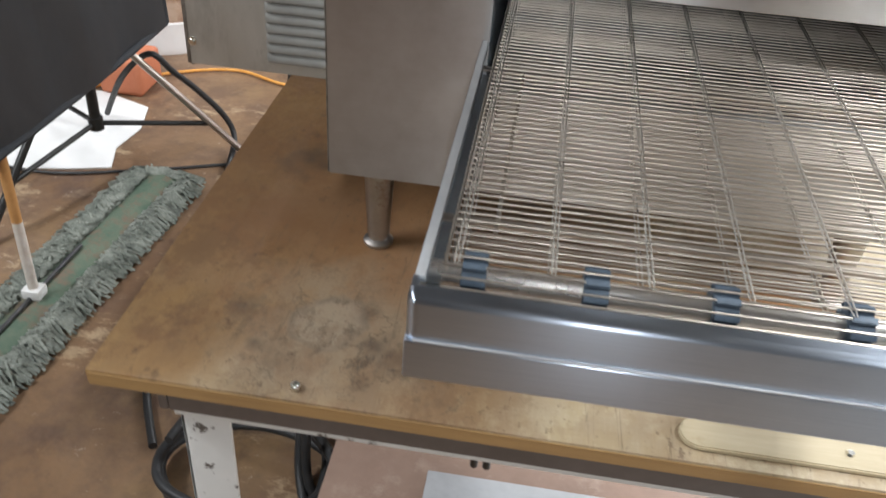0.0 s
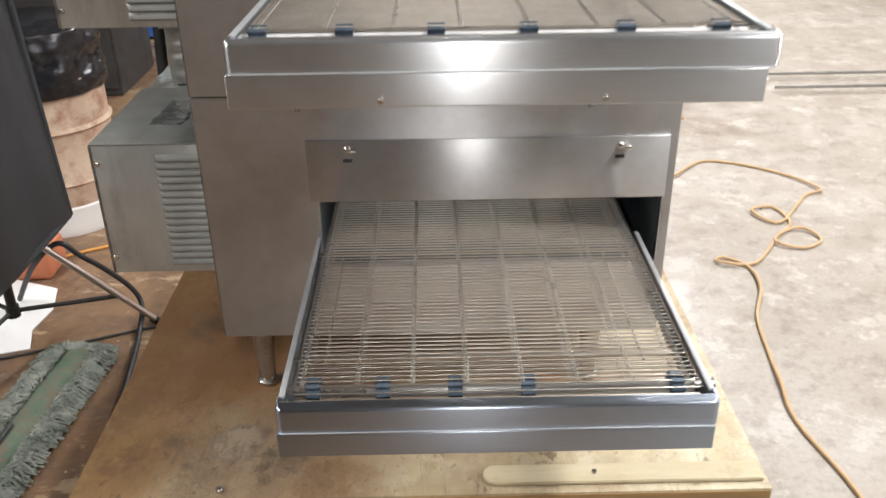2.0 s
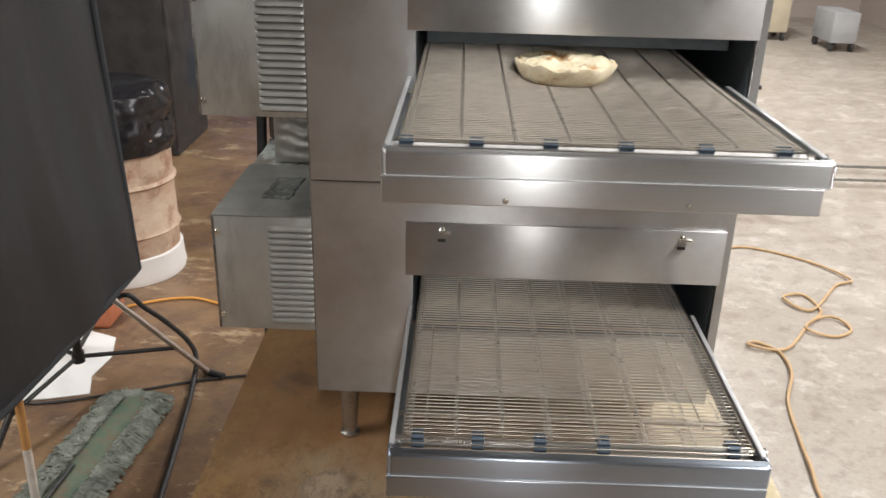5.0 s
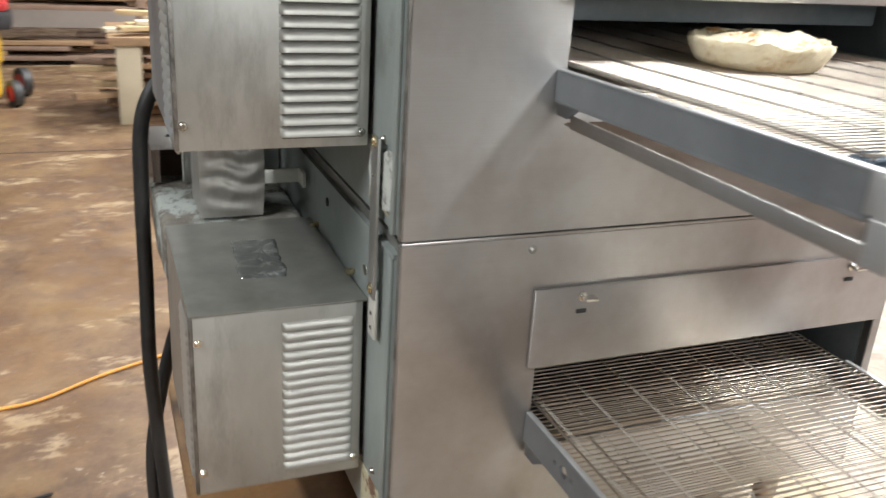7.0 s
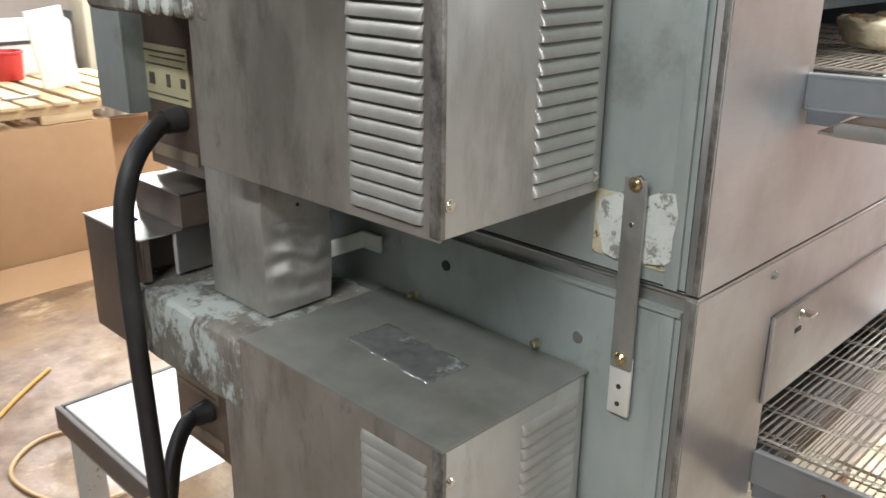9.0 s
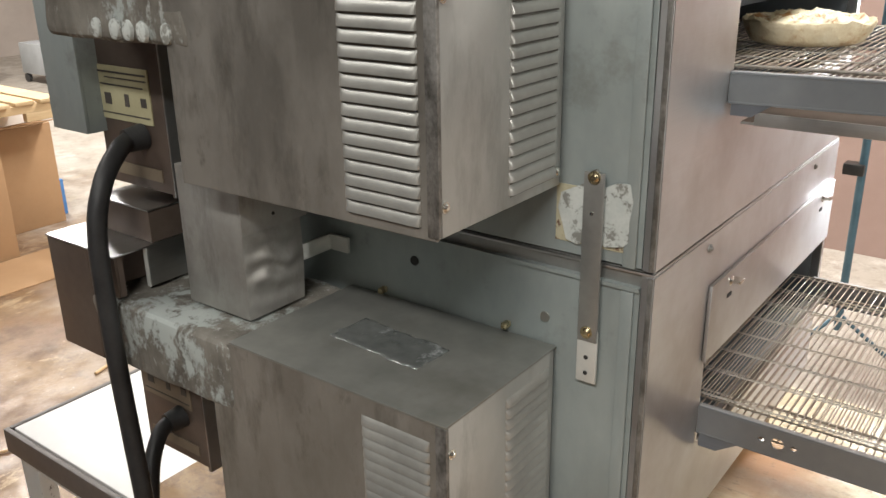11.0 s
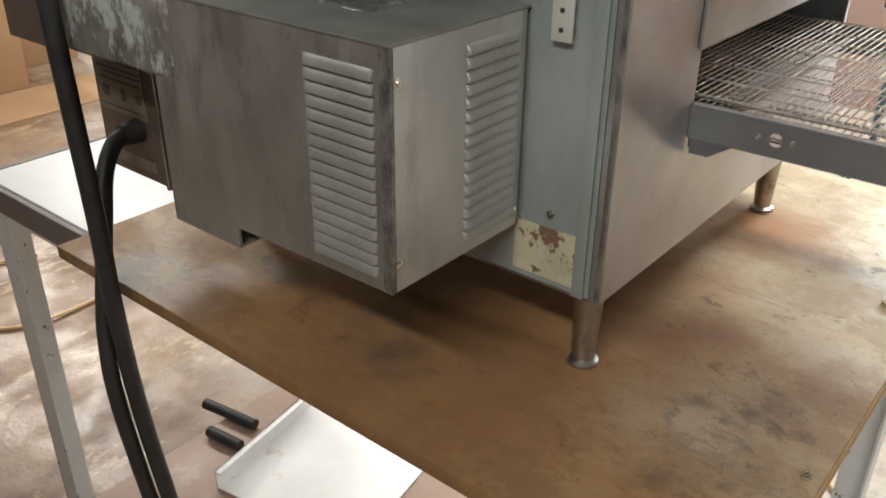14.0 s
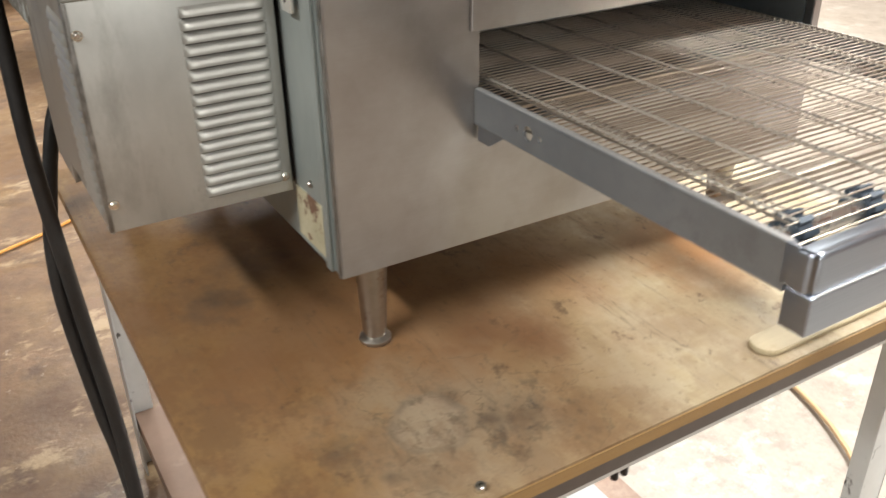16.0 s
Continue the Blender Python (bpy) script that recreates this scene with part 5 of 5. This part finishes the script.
def strand(p, q, r):
    mid = (p + q) / 2 + Vector((rnd.uniform(-.01, .01), rnd.uniform(-.01, .01), rnd.uniform(0.004, 0.02)))
    pts = [p, mid, q]
    base = len(verts)
    for k, c in enumerate(pts):
        for a in range(4):
            verts.append(c + Vector((math.cos(a * math.pi / 2) * r, math.sin(a * math.pi / 2) * r, (0.5 - (a % 2)) * r)))
    for k in range(2):
        for a in range(4):
            faces.append((base + k * 4 + a, base + k * 4 + (a + 1) % 4, base + k * 4 + 4 + (a + 1) % 4, base + k * 4 + 4 + a))


for side in (-1, 1):
    for i in range(900):
        t = rnd.random()
        c = ax.lerp(bx, t)
        p = c + sd * side * rnd.uniform(0.045, 0.060) + Vector((0, 0, rnd.uniform(0.018, 0.034)))
        q = c + sd * side * rnd.uniform(0.085, 0.14) + d * rnd.uniform(-0.035, 0.035) + Vector((0, 0, rnd.uniform(0.003, 0.02)))
        strand(p, q, rnd.uniform(0.0025, 0.0045))
for i in range(200):
    p = ax + sd * rnd.uniform(-0.08, 0.08) + Vector((0, 0, 0.026))
    q = ax - d * rnd.uniform(0.02, 0.06) + sd * rnd.uniform(-0.12, 0.12) + Vector((0, 0, 0.006))
    strand(p, q, rnd.uniform(0.0025, 0.0045))
ym = bpy.data.meshes.new("fringe")
ym.from_pydata([v - ORIGIN[mop] for v in verts], [], faces)
ym.materials.append(MOP_YARN)
fr = new("fringe", ym)
fr.parent = mop
tagged(fr, "matted grey-green yarn fringe", kind="stuff")
h0, h1 = Vector((-0.968, 0.782, 0.04)), Vector((-0.985, 0.845, 1.25))
part("handle_sleeve", rod(h0, h0.lerp(h1, 0.17), 0.0125), STICK_WHITE, mop, "worn white handle end")
part("handle", rod(h0.lerp(h1, 0.17), h1, 0.0125), STICK_WOOD, mop, "orange-brown wooden stick")
part("swivel", boxes((-0.992, -0.945, 0.762, 0.805, 0.030, 0.058, 0.006)), WHITE_PLASTIC, mop)
part("frame", rod((-0.96, 1.0, 0.034), (-0.985, 0.5, 0.034), 0.006), DARK_STUFF, mop)

ol = [(-1.09, 1.44), (-1.13, 1.56), (-1.11, 1.70), (-1.15, 1.85), (-1.35, 1.93), (-1.62, 1.90), (-1.95, 1.74), (-1.92, 1.50), (-1.62, 1.37), (-1.40, 1.36), (-1.22, 1.40)]
single("paper_sheet", slab(ol, 0.001, 0.006, 0.001), PAPER, "crumpled white paper sheet on the floor", "paper")
single("small_drill_case", box(-1.36, -1.20, 1.92, 2.10, 0.0, 0.13, 0.02, 3), TERRA, "orange-red plastic case on the floor", "case")
dr = thing("steel_drum", (-1.355, 2.55, 0), "rust-streaked tan steel drum with a black bin liner", "drum")
part("drum", lathe([(0.245, 0), (0.25, 0.01), (0.25, 0.215), (0.262, 0.225), (0.25, 0.24), (0.25, 0.44), (0.263, 0.455), (0.25, 0.47), (0.25, 0.64), (0.262, 0.65), (0.262, 0.665), (0.24, 0.668)], (-1.355, 2.55, 0), 48, 0.012), DRUM, dr)
prof = [(0.266, 0.60), (0.272, 0.64), (0.268, 0.69), (0.255, 0.74), (0.265, 0.80), (0.25, 0.86), (0.22, 0.88)]
fine_prof = [(p[0] + (q[0] - p[0]) * k / 5, p[1] + (q[1] - p[1]) * k / 5) for p, q in zip(prof, prof[1:]) for k in range(5)] + [prof[-1]]
liner = lathe(fine_prof, (-1.355, 2.55, 0), 110, 0.05)
for v in liner.verts:
    out = Vector((v.co.x + 1.355, v.co.y - 2.55, 0)).normalized()
    v.co += out * (0.020 * noise.noise(v.co * 13) + 0.012 * abs(noise.noise(v.co * 31)))
part("bin_liner", liner, BAG, dr, "crumpled glossy black plastic liner", 60)
part("drum_foot", lathe([(0.268, 0.0005), (0.272, 0.02), (0.266, 0.05), (0.262, 0.12), (0.252, 0.125)], (-1.355, 2.55, 0), 48, 0.01), PAPER, dr, "white ring round the bottom of the drum")

single("power_lead", tube([(-1.5, 1.86, 0.008), (-1.2, 2.12, 0.008), (-0.96, 2.22, 0.008), (-0.75, 2.15, 0.008), (-0.53, 2.16, 0.008), (-0.31, 2.29, 0.008), (0.0, 2.45, 0.008), (0.32, 2.75, 0.008), (0.5, 2.9, 0.008)], 0.006, 8), ORANGE, "orange extension cord on the brown floor", "cord")
single("loop_cord", tube([(0.5, 2.35, 0.008), (0.28, 2.42, 0.008), (0.13, 2.28, 0.008), (0.17, 2.05, 0.008), (0.3, 1.95, 0.008), (0.55, 1.95, 0.008)], 0.006, 8), CORD_TAN, "tan cord loop on the floor behind the table", "cord")
single("black_hose", tube([(-1.25, 1.75, 0.02), (-1.08, 1.58, 0.25), (-0.956, 1.534, 0.36), (-0.902, 1.56, 0.30), (-0.846, 1.605, 0.22), (-0.788, 1.648, 0.12), (-0.757, 1.637, 0.05), (-0.735, 1.50, 0.012), (-0.712, 1.36, 0.012), (-0.67, 1.05, 0.012), (-0.645, 0.85, 0.012), (-0.60, 0.60, 0.012), (-0.50, 0.40, 0.012)], 0.0095, 10), BLACK_RUBBER, "black hose draped over the tripod leg and along the table", "hose")
single("thin_floor_cord", tube([(-1.7, 1.42, 0.007), (-1.3, 1.36, 0.007), (-1.0, 1.44, 0.007), (-0.7, 1.56, 0.007), (-0.45, 1.62, 0.007)], 0.005, 6), BLACK_RUBBER, "thin black cord on the floor", "cord")
cord = [(1.23, 2.73), (1.45, 2.81), (1.69, 3.03), (1.97, 2.89), (2.12, 2.65), (2.02, 2.58), (1.81, 2.31), (1.72, 2.42), (1.83, 2.47), (1.85, 2.30), (1.72, 2.13), (1.82, 2.07), (1.92, 2.14), (1.88, 2.24), (1.77, 2.2), (1.58, 1.95), (1.43, 1.96), (1.47, 2.0), (1.54, 1.92), (1.53, 1.75), (1.45, 1.55), (1.41, 1.31), (1.39, 1.16), (1.37, 0.97), (1.42, 0.6), (1.3, 0.2), (0.9, -0.3)]
single("extension_cord", tube([(0.9, 2.62, 0.008)] + [(x, y, 0.008 + 0.007 * (i % 3 == 1)) for i, (x, y) in enumerate(cord)], 0.0065, 8), CORD_TAN, "dusty tan extension cord looped on the grey floor", "cord")

# ---------------------------------------------------------------- far things: bay side
cb = thing("cardboard_box", (2.0, 4.9, 0), "tall brown cardboard box with boards on top", "box")
part("body", box(1.3, 1.90, 4.5, 5.2, 0, 0.60, 0.006), CARDBOARD, cb)
part("flap", moved(box(0, 0.5, -0.14, 0, 0, 0.006), Matrix.Translation((1.36, 4.5, 0.602)) @ Matrix.Rotation(radians(-14), 4, "X")), CARDBOARD, cb)
single("pale_board", moved(box(0, 0.42, 0, 0.24, 0, 0.1, 0.004), Matrix.Translation((1.56, 4.55, 0.605)) @ Matrix.Rotation(radians(6), 4, "Z")), WHITE_PLASTIC, "white block on the cardboard box", "board")
single("pale_board", moved(box(0, 0.36, 0, 0.1, 0, 0.07, 0.004), Matrix.Translation((1.55, 4.88, 0.605)) @ Matrix.Rotation(radians(-10), 4, "Z")), WHITE_TOP, "white board on the cardboard box", "board")
single("blue_crate", box(1.915, 1.985, 4.62, 4.95, 0, 0.22, 0.008), BLUE_PAINT, "blue plastic crate by the cardboard box", "crate")
dl = thing("rolling_stool", (2.22, 5.42, 0), "black two-tier rolling cart with round bins on casters", "cart")
part("bin", moved(lathe([(0.05, -0.07), (0.10, -0.06), (0.125, 0.0), (0.135, 0.07), (0.120, 0.075), (0.105, 0.02), (0.04, -0.03)], (0, 0, 0), 36), Matrix.Translation((2.17, 5.40, 0.55)) @ Matrix.Rotation(radians(10), 4, "Y")), DARK_STUFF, dl)
part("bin_bottom", lathe([(0.03, -0.028), (0.09, -0.010), (0.09, -0.006), (0.03, -0.02)], (2.17, 5.40, 0.55), 24), STICK_WHITE, dl, "pale contents")
part("post", rod((2.14, 5.46, 0.10), (2.13, 5.44, 0.50), 0.014), DARK_STUFF, dl)
part("tub", lathe([(0.09, 0.085), (0.115, 0.09), (0.125, 0.185), (0.112, 0.188), (0.10, 0.12), (0.04, 0.11)], (2.22, 5.42, 0), 36), DARK_STUFF, dl)
part("band", lathe([(0.1215, 0.140), (0.1245, 0.141), (0.1255, 0.152), (0.1235, 0.153)], (2.22, 5.42, 0), 36), STRAP, dl, "pale band")
for a in (10, 100, 190, 280):
    p = (2.22 + 0.095 * math.cos(radians(a)), 5.42 + 0.095 * math.sin(radians(a)))
    w = part("caster", rod((p[0] - 0.013, p[1], 0.034), (p[0] + 0.013, p[1], 0.034), 0.033, seg=18), BLACK_RUBBER, dl)
    part("fork", boxes((p[0] - 0.017, p[0] + 0.017, p[1] - 0.010, p[1] + 0.010, 0.066, 0.088)), DARK_STUFF, w)
single("plug_cord", tube([(2.25, 6.0, 0.008), (2.5, 6.35, 0.008), (2.42, 6.7, 0.008), (2.6, 7.0, 0.008), (2.95, 6.95, 0.008)], 0.008, 6), BLACK_RUBBER, "black cord with a plug on the floor", "cord")
single("cord_plug", box(2.94, 3.02, 6.925, 6.975, 0, 0.035, 0.008), BLACK_RUBBER, "black plug on the floor", "plug")
pj = thing("pallet_jack", (3.6, 4.3, 0), "pallet jack forks lying low over the floor", "jack")
for y in (4.43, 4.14):
    part("fork", boxes((2.44, 4.2, y - 0.008, y + 0.008, 0.030, 0.050, 0.006)), STRAP, pj, "worn grey fork arm")
part("frame", boxes((4.2, 4.5, 4.05, 4.52, 0.0, 0.4, 0.02)), STRAP, pj)
for i, (x, y, w, dd, h, m_, lab, nm) in enumerate(((3.45, 9.9, 0.34, 0.4, 0.8, DARK_STUFF, "dark machine on casters", "machine"), (4.0, 10.0, 0.42, 0.4, 0.9, BENCH_LEG, "cream rolling cart near the back wall", "cart"), (4.62, 9.4, 0.30, 0.6, 0.45, GREY_STUFF, "grey metal cabinet on casters", "cabinet"), (2.62, 8.8, 0.75, 0.6, 0.7, WHITE_PLASTIC, "white appliance on the shop floor", "appliance"), (1.98, 7.6, 0.42, 0.5, 0.62, DARK_STUFF, "dark machine behind the cardboard box", "machine"))):
    t_ = thing(nm, (x, y, 0), lab, nm)
    part("body", box(x - w / 2, x + w / 2, y - dd / 2, y + dd / 2, 0.10, h, 0.02), m_, t_)
    for sx in (-0.4, 0.4):
        for sy in (-0.4, 0.4):
            part("wheel", rod((x + sx * w - 0.02, y + sy * dd, 0.05), (x + sx * w + 0.02, y + sy * dd, 0.05), 0.05), DARK_STUFF, t_)

# ---------------------------------------------------------------- far things: back of the shop
tp_ = bmesh.new()
n = 26
gr = []
for j in range(n + 1):
    row = []
    for i in range(n + 1):
        u, v = i / n, j / n
        x = -3.0 + 1.85 * u
        y = 5.75 + 0.9 * v
        hh = 0.85 * min(1, 3.2 * (1 - abs(2 * u - 1) ** 3)) * min(1.0, 2.2 * v + 0.04) * (0.75 + 0.4 * noise.noise((x * 2, y * 2, 3)))
        if u > 0.93 or v < 0.03:
            hh = 0.01 + 0.05 * u
        row.append(tp_.verts.new((x + 0.05 * noise.noise((x * 5, y * 5, 1)), y - 0.08 * hh, max(0.012, hh + 0.06 * noise.noise((x * 6, y * 6, 9))))))
    gr.append(row)
for j in range(n):
    for i in range(n):
        tp_.faces.new((gr[j][i], gr[j][i + 1], gr[j + 1][i + 1], gr[j + 1][i]))
ext = bmesh.ops.extrude_face_region(tp_, geom=tp_.faces[:])
bmesh.ops.translate(tp_, vec=(0, 0, -0.008), verts=[v for v in ext["geom"] if isinstance(v, bmesh.types.BMVert)])
bmesh.ops.recalc_face_normals(tp_, faces=tp_.faces[:])
single("tarpaulin", tp_, TARP, "crumpled blue tarpaulin draped over a low mound", "tarpaulin", sharp=80)
bk = thing("green_bucket", (-1.15, 5.93, 0), "green plastic bucket by the blue tarpaulin", "bucket")
part("bucket", lathe([(0.105, 0), (0.11, 0.005), (0.13, 0.33), (0.138, 0.335), (0.138, 0.36), (0.125, 0.362), (0.12, 0.30)], (-1.15, 5.93, 0), 32), GREEN, bk)
for k, (a, b) in enumerate((((-1.075, 6.30, 0.02), (-1.72, 6.75, 1.3)), ((-1.03, 6.55, 0.02), (-1.56, 7.0, 1.3)))):
    single("pale_stick", rod(a, b, 0.016), PALE_WOOD, "pale wooden stick leaning by the bucket", "stick", "leaning sticks")
ym_ = thing("yellow_machine", (-1.0, 7.0, 0), "yellow and black shop machine on red-hubbed wheels", "machine")
body = box(-1.24, -0.95, 6.9, 7.15, 0.07, 0.40, 0.07, 4)
part("body", body, YELLOW, ym_)
part("handle", tube([(-1.14, 6.88, 0.30), (-1.10, 6.86, 0.37), (-1.00, 6.86, 0.38), (-0.97, 6.88, 0.30)], 0.012, 8), DARK_STUFF, ym_)
part("arm", tube([(-1.36, 7.0, 0.40), (-1.36, 7.0, 0.52), (-1.30, 7.0, 0.64), (-1.20, 7.0, 0.68), (-1.13, 7.0, 0.62)], 0.050, 12), YELLOW, ym_)
part("arm", tube([(-1.19, 7.0, 0.40), (-1.17, 7.0, 0.50), (-1.16, 7.0, 0.58)], 0.040, 12), YELLOW, ym_)
part("column", boxes((-1.03, -0.92, 7.0, 7.1, 0.35, 0.60, 0.03)), YELLOW, ym_)
part("motor", boxes((-1.13, -0.82, 6.9, 7.15, 0.62, 0.76, 0.03)), DARK_STUFF, ym_)
part("cover", boxes((-1.05, -0.84, 6.92, 7.12, 0.76, 0.83, 0.02)), RED, ym_, "red top cover")
part("pole", rod((-1.09, 7.05, 0.3), (-1.07, 7.05, 0.64), 0.014), DARK_STUFF, ym_)
for x, y, r in ((-1.10, 6.62, 0.10), (-0.88, 7.02, 0.105), (-0.84, 7.45, 0.12)):
    wh = part("wheel", rod((x - 0.01, y, r), (x + 0.05, y + 0.03, r), r, seg=24), DARK_STUFF, ym_)
    part("hub", rod((x - 0.014, y, r), (x + 0.054, y + 0.03, r), r * 0.6, seg=20), RED, wh)
rk = thing("lumber_rack", (-0.6, 9.4, 0), "dim brown rack of stacked boards at the back of the shop", "rack")
for x in (-2.6, -1.2, 0.2, 1.6):
    part("upright", box(x, x + 0.09, 9.0, 9.1, 0, 1.5, 0.004), BROWN_STUFF, rk)
for z_ in (0.05, 0.55, 1.05):
    part("shelf", box(-2.62, 1.7, 9.0, 9.7, z_ + 0.0, z_ + 0.04, 0.004), BROWN_STUFF, rk)
rnd = random.Random(31)
for k in range(30):
    ln, z_ = rnd.uniform(0.9, 1.9), (0.05, 0.55, 1.05)[k % 3] + 0.065 + 0.05 * (k // 9)
    single("stacked_board", moved(box(-ln / 2, ln / 2, -0.09, 0.09, -0.02, 0.02, 0.003), Matrix.Translation((rnd.uniform(-1.8, 0.8), 9.15 + 0.1 * (k % 4), z_)) @ Matrix.Rotation(radians(rnd.uniform(-4, 4)), 4, "Z")), rnd.choice((LUMBER, BROWN_STUFF, LUMBER)), "old board stacked on the brown rack", "board", "boards on the rack")
bn = thing("wood_bench", (0.9, 6.7, 0), "rough wooden bench with cream legs, loaded with lumber", "bench")
part("benchtop", box(-0.14, 1.62, 6.25, 7.2, 0.60, 0.66, 0.006), LUMBER, bn)
for x in (-0.10, 0.65, 1.35):
    part("leg", moved(box(-0.09, 0.09, 0, 0.07, 0, 0.60, 0.004), Matrix.Translation((x + 0.1, 6.28, 0))), BENCH_LEG, bn)
rnd = random.Random(11)
for k in range(44):
    ln = rnd.uniform(0.6, 1.5)
    zz = 0.03 + 0.045 * (k // 4)
    m_ = Matrix.Translation((rnd.uniform(0.3, 1.1), rnd.uniform(6.45, 7.0), zz)) @ Matrix.Rotation(radians(rnd.uniform(-16, 16)), 4, "Z")
    single("lumber_piece", moved(box(-ln / 2, ln / 2, -0.05, 0.05, -0.02, 0.02, 0.003), m_), rnd.choice((LUMBER, LUMBER, PALLET, BROWN_STUFF)), "offcut of old lumber piled under the bench", "lumber", "lumber under the bench")
for k in range(10):
    ln = rnd.uniform(0.5, 1.3)
    m_ = Matrix.Translation((rnd.uniform(0.3, 1.1), rnd.uniform(6.45, 7.0), 0.68 + 0.035 * (k // 3))) @ Matrix.Rotation(radians(rnd.uniform(-20, 20)), 4, "Z")
    single("lumber_piece", moved(box(-ln / 2, ln / 2, -0.06, 0.06, -0.016, 0.016, 0.003), m_), rnd.choice((PALLET, PALE_WOOD, PALLET)), "board lying on the wooden bench", "lumber", "lumber on the bench")
gb = thing("pallet_box", (1.5, 4.5, 0), "large brown cardboard pallet box with pallets on top", "box")
part("body", box(0.54, 1.40, 4.1, 5.4, 0, 0.695, 0.006), CARDBOARD, gb)
part("flap", moved(box(0, 1.2, -0.40, 0, 0, 0.006), Matrix.Translation((0.56, 4.09, 0.012)) @ Matrix.Rotation(radians(2), 4, "X")), CARDBOARD, gb)
# Added slab: shade on the box's left face, made as a dark sheet.
single("box_side_shade", boxes((0.505, 0.534, 4.13, 5.35, 0.002, 0.66, 0.01)), BOX_SHADE, "dark brown slab standing in for the shaded side of the cardboard box", "cloth")
pt = thing("wood_pallet", (1.3, 4.7, 0.70), "pale wooden pallet with notched stringers on the cardboard box", "pallet")
for y in (4.12, 4.62, 5.1):
    part("stringer", boxes((0.60, 1.78, y, y + 0.04, 0.745, 0.79, 0.003), (0.60, 0.80, y, y + 0.04, 0.698, 0.745, 0.003), (1.06, 1.32, y, y + 0.04, 0.698, 0.745, 0.003), (1.58, 1.78, y, y + 0.04, 0.698, 0.745, 0.003)), PALLET, pt)
rnd = random.Random(23)
for i in range(9):
    w_ = rnd.uniform(0.085, 0.12)
    x = 0.60 + 0.132 * i
    part("slat", box(x, x + w_, 4.10 + rnd.uniform(-0.012, 0.012), 5.16 + rnd.uniform(-0.012, 0.012), 0.79, 0.808, 0.003), GREEN_SLAT if i == 1 else PALLET, pt, "green-stained slat" if i == 1 else "")
sp_ = thing("spray_bottle", (0.91, 4.36, 0.81), "white plastic spray bottle on the pallet", "bottle")
part("bottle", lathe([(0.040, 0.0005), (0.045, 0.005), (0.045, 0.16), (0.034, 0.20), (0.015, 0.235), (0.015, 0.255)], (0.91, 4.36, 0.808), 20), WHITE_PLASTIC, sp_)
part("trigger", boxes((0.865, 0.94, 4.343, 4.377, 1.063, 1.10, 0.006), (0.87, 0.885, 4.35, 4.37, 1.01, 1.065, 0.004)), RED, sp_)
rt = thing("red_tub", (1.24, 5.0, 0.81), "red plastic tub on the pallet", "tub")
part("tub", lathe([(0.075, 0.0005), (0.078, 0.004), (0.088, 0.145), (0.094, 0.15), (0.094, 0.162), (0.086, 0.163), (0.078, 0.1)], (1.24, 5.0, 0.808), 28), RED, rt)
wb = thing("wrapped_parcel", (1.1, 5.35, 0.81), "white plastic-wrapped parcel behind the red tub", "parcel")
part("wrapping", moved(box(-0.55, 0.62, -0.10, 0.10, 0, 0.46, 0.05, 3), Matrix.Translation((1.1, 5.28, 0.66))), WHITE_PLASTIC, wb)
part("tape", boxes((0.58, 1.68, 5.174, 5.1785, 0.98, 1.0)), DARK_STUFF, wb, "dark strap")
single("foam_board", moved(box(-0.10, 0.10, -0.012, 0.012, 0, 0.42, 0.004), Matrix.Translation((1.36, 4.55, 0.81)) @ Matrix.Rotation(radians(-8), 4, "Y")), WHITE_PLASTIC, "white board standing on the pallet", "board")
for k, (x, y, r, m_) in enumerate(((0.70, 4.86, 0.075, BROWN_STUFF), (0.80, 4.80, 0.06, TERRA_DIM), (0.90, 4.88, 0.07, BROWN_STUFF), (0.62, 4.75, 0.05, DARK_STUFF))):
    lump = bmesh.new()
    bmesh.ops.create_icosphere(lump, subdivisions=3, radius=r)
    for v in lump.verts:
        v.co *= 1 + 0.35 * noise.noise(v.co * 22 + Vector((k * 3, 0, 0)))
        v.co = Vector((v.co.x * 1.3, v.co.y, max(v.co.z * 0.75, -0.6 * r)))
    single("crumpled_rag", moved(lump, Matrix.Translation((x, y, 0.81 + 0.6 * r))), m_, "dark red-brown crumpled rag on the pallet", "rag", "rags on the pallet", sharp=70)
single("tan_plank", moved(box(-0.16, 0.16, -0.045, 0.045, 0, 0.05, 0.006), Matrix.Translation((0.66, 4.42, 0.8085)) @ Matrix.Rotation(radians(8), 4, "Z")), PALE_WOOD, "short tan plank on the pallet", "plank")
single("orange_tube", rod((0.60, 4.20, 0.824), (0.78, 4.29, 0.824), 0.015, seg=14), ORANGE, "orange tube lying on the pallet", "tube")
single("scrap_strip", moved(box(-0.09, 0.09, -0.018, 0.018, 0, 0.012, 0.002), Matrix.Translation((1.05, 4.32, 0.8085)) @ Matrix.Rotation(radians(4), 4, "Z")), STRAP, "grey metal strip on the pallet", "strip")
dk = thing("dark_cabinet", (-2.3, 4.6, 0), "tall black cabinet in the dim back of the shop", "cabinet")
part("body", box(-2.8, -1.65, 4.3, 5.0, 0, 1.9, 0.02), DARK_STUFF, dk)
part("door", box(-2.78, -2.24, 4.285, 4.299, 0.05, 1.85, 0.004), DARK_STUFF, dk)
part("door", box(-2.21, -1.67, 4.285, 4.299, 0.05, 1.85, 0.004), DARK_STUFF, dk)
